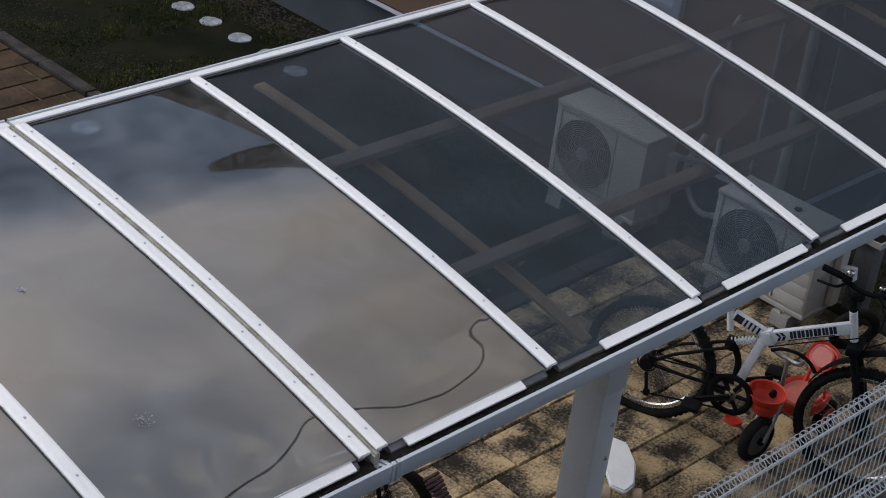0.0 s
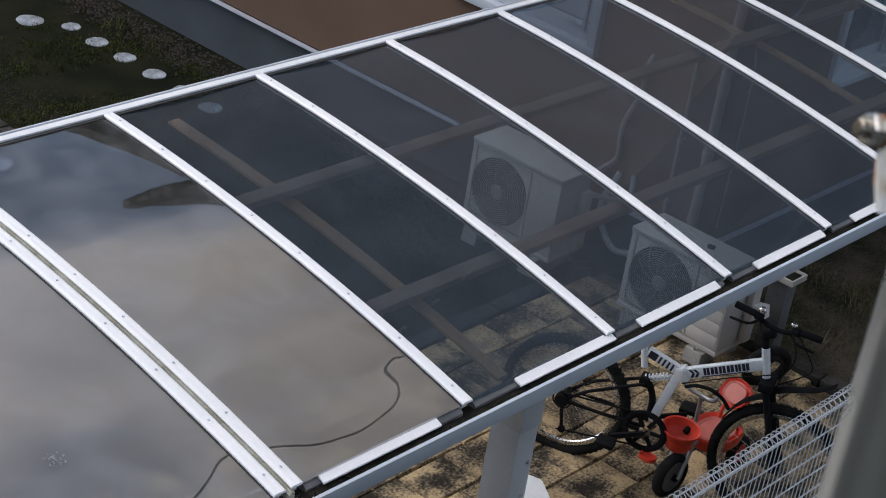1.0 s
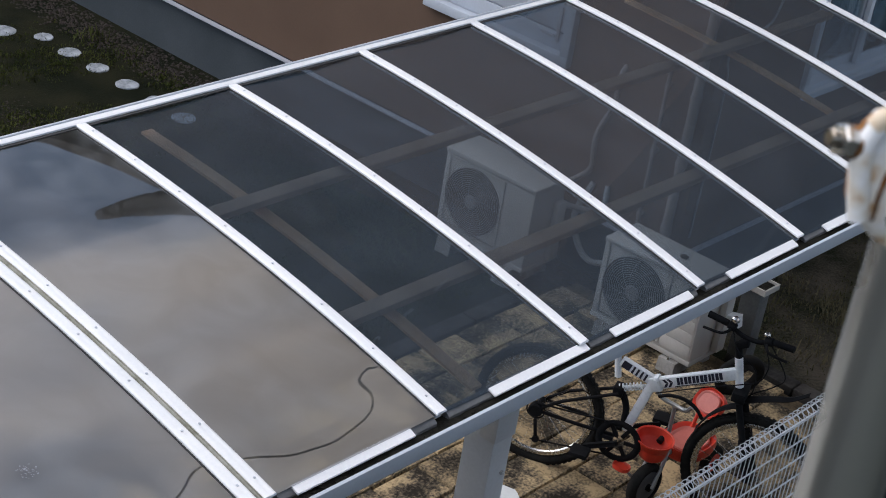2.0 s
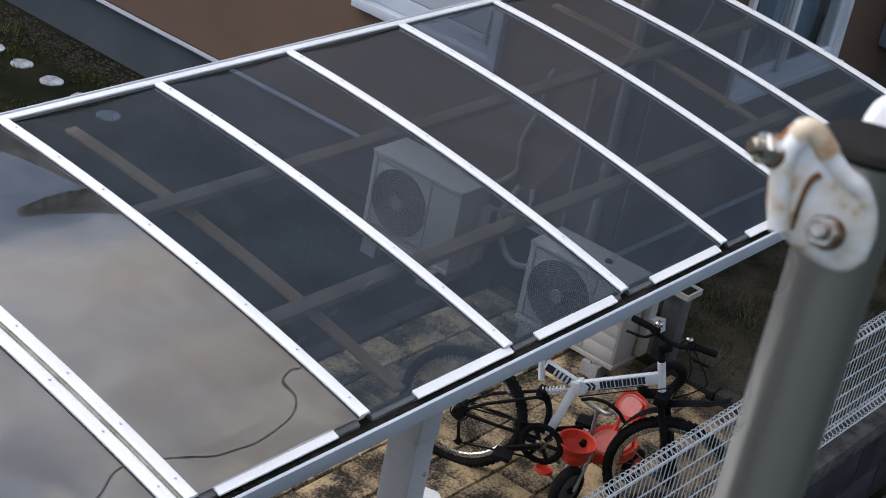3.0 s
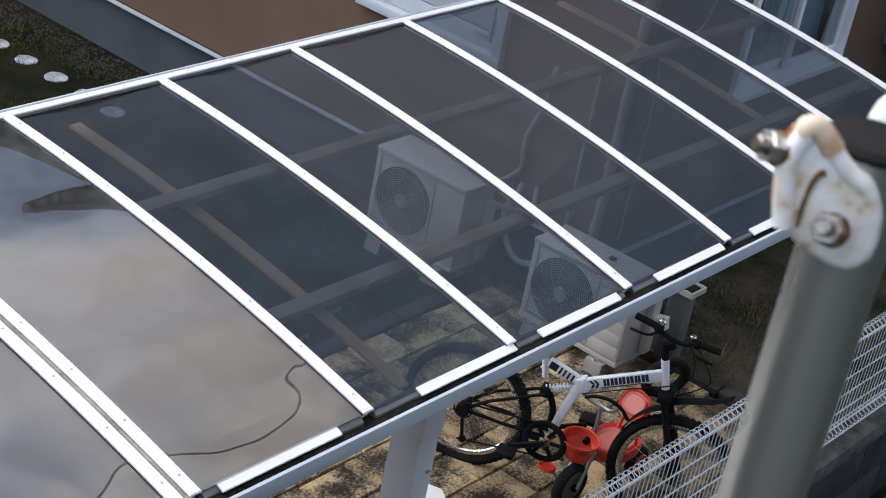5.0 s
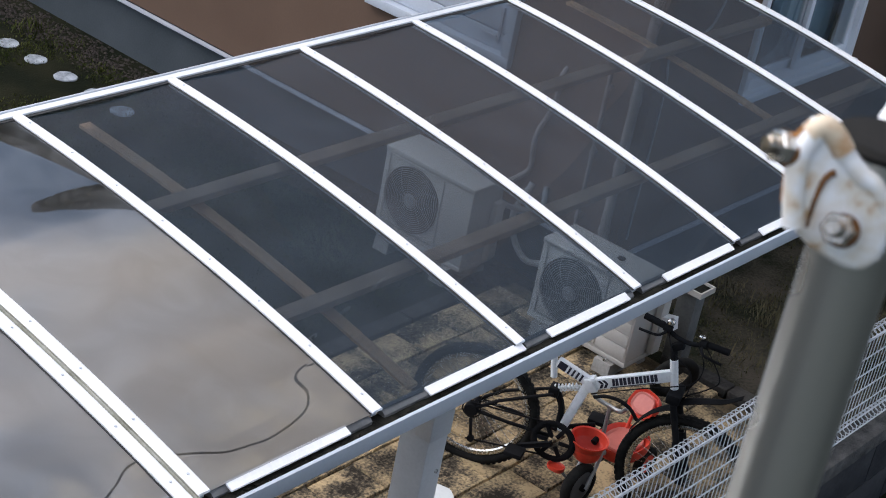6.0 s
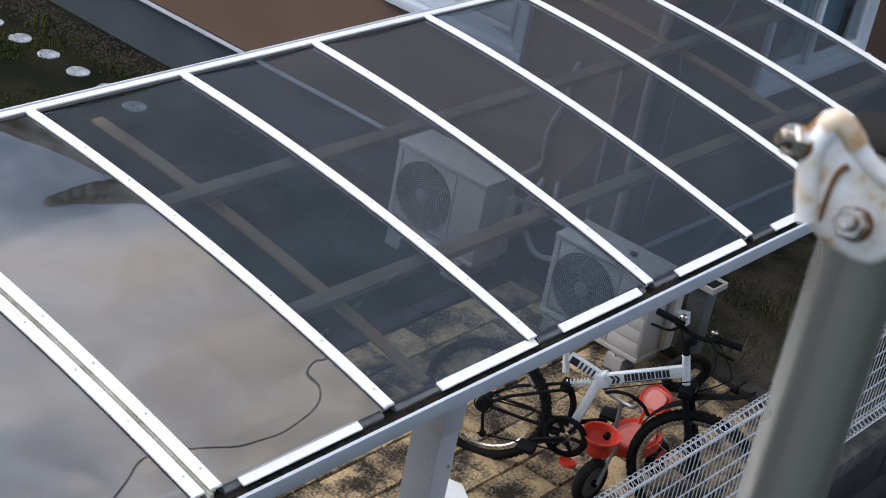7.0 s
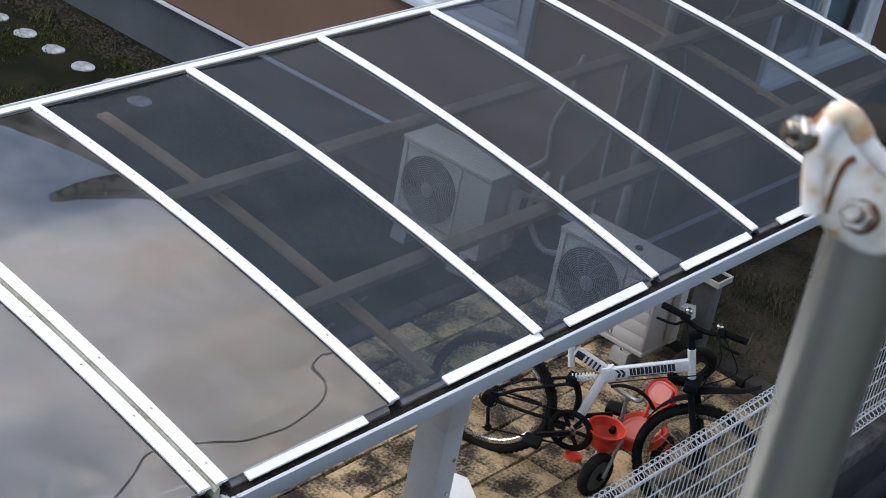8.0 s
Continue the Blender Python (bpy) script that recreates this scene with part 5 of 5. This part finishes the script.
kid = thing("kids_bicycle", (0.86, -0.55, 0.012), "small black-tyred child's bicycle with a striped saddle cover", "bicycle", turn=pose(0.70, -0.53, 0.012, 0, 0, -62))
for s in (0.0, -0.62):
    cycle_wheel(kid, s, 0.22, False)
bm = bmesh.new()
tube(bm, [(0, 0.045, 0.22), (-0.06, 0.045, 0.45)], 0.011, 8)
tube(bm, [(0, -0.045, 0.22), (-0.06, -0.045, 0.45)], 0.011, 8)
tube(bm, [(-0.06, 0, 0.44), (-0.09, 0, 0.60)], 0.014, 8)
tube(bm, arc_points([(-0.16, 0.22, 0.66), (-0.10, 0.1, 0.62), (-0.09, 0, 0.60), (-0.10, -0.1, 0.62), (-0.16, -0.22, 0.66)], 4), 0.010, 8)
tube(bm, [(-0.07, 0, 0.50), (0.26, -0.09, 0.40)], 0.012, 8)
part("fork", bm, BLACK, kid)
bm = bmesh.new()
tube(bm, [(-0.08, 0, 0.50), (-0.36, 0, 0.28), (-0.62, 0, 0.22)], 0.014, 8)
tube(bm, [(-0.36, 0, 0.28), (-0.42, 0, 0.48)], 0.013, 8)
part("frame_tube", bm, GREY_TUBE, kid)
bm = bmesh.new()
for k in range(11):
    hoop(bm, (0.20 + 0.012 * k, -0.06 - 0.006 * k, 0.46 - 0.012 * k), (1, -0.5, -1), 0.030 + 0.002 * math.sin(k), 0.009, 18, 6)
part("striped_cover", bm, [SHIRT, PALE], kid, "dark cloth cover with pale stripes")
for k, poly in enumerate(kid.children[-1].data.polygons):
    poly.material_index = 1 if (k // 108) % 2 else 0


# ---- wire fence and block wall ----
FY, FZ0, FZ1, FX0, FX1 = -2.03, 0.63, 1.235, 0.62, 8.0
bm = bmesh.new()
n = 20
for i in range(n):
    x0 = -2.0 + i * 0.6
    for z0, z1 in ((-0.1, 0.215), (0.225, 0.455)):
        box(bm, (x0 + 0.004 + (0.3 if z0 > 0 else 0), FY - 0.06, z0), (x0 + 0.596 + (0.3 if z0 > 0 else 0), FY + 0.06, z1), 0.004)
box(bm, (-2.0, FY - 0.055, 0.0), (10.0, FY + 0.055, 0.456))
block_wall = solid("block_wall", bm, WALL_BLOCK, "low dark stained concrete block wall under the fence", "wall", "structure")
coping = solid("coping", boxes(((-2.0, FY - 0.068, 0.457), (10.3, FY + 0.068, 0.545)), bevel=0.006), COPING, "rough grey concrete coping of the block wall", "coping", "structure")

WIRE_MESH = []
def fence_panel(x0, x1):
    th = thing("wire_fence", ((x0 + x1) / 2, FY, 0.545), "white plastic-coated wire mesh fence with folded edges", "fence", "fence panels on the block wall")
    # wires with a triangular fold at the top and the bottom
    n = int((x1 - x0) / 0.036)
    o = ORIGIN[th.name]
    for i in range(n + 1):
        if not WIRE_MESH:
            bm = bmesh.new()
            def loop(zc, sgn):
                return [(0, 0.027 * math.sin(t), zc + sgn * 0.027 * math.cos(t)) for t in [math.radians(k) for k in range(200, -165, -28)]]
            pts = loop(FZ1 - 0.028, 1) + [(0, 0.002, FZ1 - 0.075), (0, 0.002, FZ0 + 0.075)] + loop(FZ0 + 0.008, -1)[::-1]
            tube(bm, pts, 0.0023, 5)
            WIRE_MESH.append(mesh_of("upright_wire", bm, WIRE))
        ob = new("upright_wire", WIRE_MESH[0])
        ob.parent = th
        ob.location = Vector((x0 + (x1 - x0) * i / n, FY, 0)) - o
    for y, z in [(FY + 0.024, FZ1 - 0.046), (FY - 0.031, FZ1 - 0.022), (FY - 0.012, FZ1 - 0.060), (FY + 0.006, FZ1 - 0.085)] + [(FY + 0.002, FZ1 - 0.185 - 0.1 * k) for k in range(4)] + [(FY - 0.008, FZ0 + 0.045), (FY - 0.03, FZ0 + 0.005), (FY + 0.03, FZ0 + 0.012)]:
        bm = bmesh.new()
        tube(bm, [(x0 - 0.01, y, z), (x1 + 0.01, y, z)], 0.0036, 6)
        part("level_wire", bm, WIRE, th)
    for x in (x0 + 0.02,):
        bm = bmesh.new()
        drum(bm, (x, FY + 0.052, 0.40), (x, FY + 0.052, FZ1 - 0.09), 0.017, 12, 0.003)
        post = part("fence_post", bm, WIRE, th)
        bm = bmesh.new()
        drum(bm, (x, FY + 0.052, FZ1 - 0.089), (x, FY + 0.052, FZ1 - 0.072), 0.019, 12, 0.004)
        part("post_cap", bm, WHITE_PLASTIC, post)
for k in range(4):
    fence_panel(FX0 + k * 2.0, FX0 + k * 2.0 + 1.98)


# ---- pole beside the eye, on a balcony parapet ----
# added out of view: a dark mass that shades the pole's right side
solid("wall_facade", boxes(((-2.05, -7.0, 3.3), (-1.3, -4.24, 6.2)), ((-7.0, -7.0, -0.1), (-1.3, -4.33, 3.3))), DARK_RENDER, "unseen dark building block added to darken the pole's right side", "wall", "structure")
# invented wall, never in view: keeps low western sky off the -x faces
solid("wall_neighbour", boxes(((-8.2, -3.6, -0.1), (-8.0, 10.0, 2.4))), DARK_RENDER, "unseen dark wall added in the west to hold back low sky light", "wall", "structure")
parapet = solid("parapet", boxes(((-7.0, -4.32, -0.1), (-1.3, -4.12, 3.55)), bevel=0.01), DARK_RENDER, "dark grey rendered balcony parapet of the facing building", "parapet", "structure")
RIGHT_V, UP_V, FWD_V = Vector((0.631, -0.755, 0.180)), Vector((0.251, 0.418, 0.873)), Vector((0.734, 0.506, -0.453))
top, low = Vector((-2.869, -4.2075, 4.517)) + RIGHT_V * 0.0073, Vector((-2.8655, -4.2155, 4.308)) - RIGHT_V * 0.0034
ax = (top - low).normalized()
foot = low - ax * ((low.z - 3.55) / ax.z)
pole = thing("balcony_pole", foot, "grey galvanised pole with a black cap and rusty white clamp", "pole")
bm = bmesh.new()
drum(bm, foot, top + ax * 0.0025, 0.0243, 40)
part("pipe", bm, POLE, pole)
bm = bmesh.new()
drum(bm, top + ax * 0.002, top + ax * 0.0095, 0.0285, 40, 0.003)
part("pipe_cap", bm, TYRE, pole, "black rubber pipe cap")
hub_c = low + ax * ((4.465 - low.z) / ax.z) + RIGHT_V * 0.002
def at(u, v, w=0.0):
    """Millimetres right, up and towards the eye from the pole's axis."""
    k = (v - 2.5) / 1000 / ax.dot(UP_V)
    return hub_c + RIGHT_V * ((u - 12) / 1000 - k * ax.dot(RIGHT_V)) + ax * k - FWD_V * (w / 1000)
def plate(outline, w0, w1, bev):
    bm = bmesh.new()
    prism(bm, outline, w0, w1, lambda s, a, b: at(a, b, s))
    bmesh.ops.bevel(bm, geom=[e for e in bm.edges], offset=bev, segments=3, affect="EDGES", profile=0.5)
    return bm
ear = [(-29.5, 58.8), (-26.5, 64.3), (-21.5, 67), (-16, 67), (-11.5, 62.5), (-8, 55.8), (-4.5, 47.5), (2, 41), (10.5, 36.4), (17, 30), (21, 21.8), (22, 10.3), (19.5, -1.8), (14, -10), (6, -12), (-3, -8.5), (-12, -3.3), (-20.7, 2.8), (-26.7, 8.8), (-29.9, 17.9), (-31.1, 27), (-33, 33), (-33, 40.6), (-31, 49.7)]
clamp = part("clamp", plate(ear, 20, 33, 0.0042), BRACKET, pole, "white painted clamp with rust along its edges")
bm = bmesh.new()
tube(bm, arc_points([at(-29, 12, 31), at(-30, 28, 31), at(-29, 46, 31), at(-22, 58, 31)], 5), 0.0060, 12)
part("clamp_fold", bm, BRACKET, clamp)
bm = bmesh.new()
tube(bm, arc_points([at(-24, 57, 31), at(-19, 61, 31), at(-13.5, 58, 31), at(-7, 49, 31)], 5), 0.0062, 12)
part("clamp_brow", bm, CREAM, clamp, "cream and rust stained upper fold of the clamp")
bm = bmesh.new()
tube(bm, arc_points([at(-7.5, 49, 30), at(2.5, 37.5, 30), at(11, 31.5, 29), at(16.5, 20, 27), at(17.5, 8, 25), at(14, -4, 24)], 5), 0.0055, 12)
part("clamp_fold", bm, BRACKET, clamp)
# tapered dark bead that stands in for the shadow along the pressed edge
bm = bmesh.new()
tube(bm, arc_points([at(-10.5, 38.2, 33.2), at(-13.5, 37, 33.4), at(-17, 32, 33.4), at(-20.2, 22, 33.3), at(-22.3, 11, 33)], 5), 0.0021, 10, 0.0009)
part("clamp_slot", bm, DARK_RUST_AND_SHADE, clamp, "dark rust-brown line drawn as the shadow of the clamp's crease")
for (u, v), du, lab in (((-33.5, 50), (-1, 0.20, 0.55), 1), ((-5, 9), (-0.55, 0.1, 1.0), 0)):
    dirv = (RIGHT_V * du[0] + UP_V * du[1] - FWD_V * du[2]).normalized()
    c = at(u, v, 28 if lab else 37)
    bm = bmesh.new()
    drum(bm, c - dirv * 0.004, c + dirv * 0.0015, 0.0090, 24, 0.0006)
    washer = part("washer", bm, DARK_RUST_AND_SHADE, clamp)
    bm = bmesh.new()
    drum(bm, c + dirv * 0.0015, c + dirv * 0.010, 0.0090, 6, 0.0010)
    part("nut", bm, STEEL if lab else NUT, clamp, "steel hexagon nut")
    bm = bmesh.new()
    drum(bm, c + dirv * 0.010, c + dirv * 0.016, 0.0048, 14, 0.0010)
    part("bolt", bm, NUT, clamp)
bm = bmesh.new()
tube(bm, arc_points([at(-33.5, 30, 30), at(-33, 52, 30), at(-27, 61.5, 30), at(-20, 65.5, 30), at(-13, 63, 30), at(-9, 55, 30)], 5), 0.0012, 8)
part("rust_rim", bm, RUST, clamp, "rusted upper rim of the clamp")
part("rust_edge", plate([(-35, 24), (-34.6, 40), (-31, 44), (-30, 30), (-31, 20)], 19, 33, 0.002), RUST, clamp, "rust-eaten clamp edge")
ear2 = [(27, 57), (28, 71), (36, 83), (50, 89), (68, 85), (76, 69), (70, 57), (54, 51), (38, 49)]
def at_rear(u, v, w):
    return hub_c + RIGHT_V * ((u - 12) / 1000) + UP_V * ((v - 2.5) / 1000) - FWD_V * (w / 1000)
bm = bmesh.new()
prism(bm, ear2, -30, -14, lambda s, p, q: at_rear(p, q, s))
bmesh.ops.bevel(bm, geom=list(bm.edges), offset=0.0042, segments=3, affect="EDGES", profile=0.5)
rear = part("rear_clamp", bm, BRACKET, pole, "white painted clamp with rust stains")
bm = bmesh.new()
c = at_rear(46, 61, -12)
drum(bm, c, c - FWD_V * 0.007, 0.0105, 6, 0.001)
part("nut", bm, STEEL, rear, "bright steel hexagon nut")

# ---- slabs of the paved yard ----
def slab_mesh(name, lx, ly, seed, mat):
    r = random.Random(seed)
    bm = bmesh.new()
    h = 0.030
    c = [(-lx / 2, -ly / 2), (lx / 2, -ly / 2), (lx / 2, ly / 2), (-lx / 2, ly / 2)]
    c = [(a + r.uniform(-0.006, 0.006), b + r.uniform(-0.006, 0.006)) for a, b in c]
    rows = [[bm.verts.new((a * s, b * s, z)) for a, b in c] for s, z in ((1.0, 0.0), (1.0, h - 0.012), (0.955, h - 0.002 + r.uniform(-0.002, 0.002)))]
    for p, q in zip(rows, rows[1:]):
        for k in range(4):
            bm.faces.new((p[k], p[(k + 1) % 4], q[(k + 1) % 4], q[k]))
    bm.faces.new(rows[-1])
    return mesh_of(name, bm, mat, False)


SX, SY = 0.315, 0.242
meshes = [slab_mesh("paver", SX - 0.007, SY - 0.007, k, PAVER) for k in range(8)]
po = ORIGIN["pavement"]
rs = random.Random(8)
rest = bmesh.new()
for j in range(-8, 30):
    y = -0.053 + (j + 0.5) * SY - 0.0
    for i in range(-20, 16):
        x = (i + 0.5 + (0.5 if j % 2 else 0.0)) * SX
        front = -1.96 + SY / 2 < y < 0.42 - SY / 2 + 0.02 and x < 4.08 - SX / 2 + 0.02
        side = y >= 0.42 - SY / 2 + 0.02 and x < 2.16 + SX / 2 and y < 6.85
        if not (front or side) or x < -5.8 or (side and x - SX / 2 > 2.12):
            continue
        if front and x > -2.4:
            ob = new("paver", rs.choice(meshes))
            ob.parent = pavement
            ob.location = Vector((x, y, 0.006)) - po
            ob.rotation_euler = (rs.gauss(0, 0.008), rs.gauss(0, 0.008), rs.gauss(0, 0.01) + (math.pi if rs.random() < 0.5 else 0))
        else:
            z = 0.022 + rs.uniform(-0.002, 0.002)
            a, b = SX / 2 - 0.006, SY / 2 - 0.006
            lo = [rest.verts.new((min(x + sx * a, 2.142), y + sy * b, 0.006)) for sx, sy in ((-1, -1), (1, -1), (1, 1), (-1, 1))]
            hi = [rest.verts.new((min(x + sx * a * 0.95, 2.136), y + sy * b * 0.95, z)) for sx, sy in ((-1, -1), (1, -1), (1, 1), (-1, 1))]
            for k in range(4):
                rest.faces.new((lo[k], lo[(k + 1) % 4], hi[(k + 1) % 4], hi[k]))
            rest.faces.new(hi)
rest_ob = part("pavers", rest, BRICK, pavement)
tagged(rest_ob, "brown weathered paving blocks", kind="stuff")
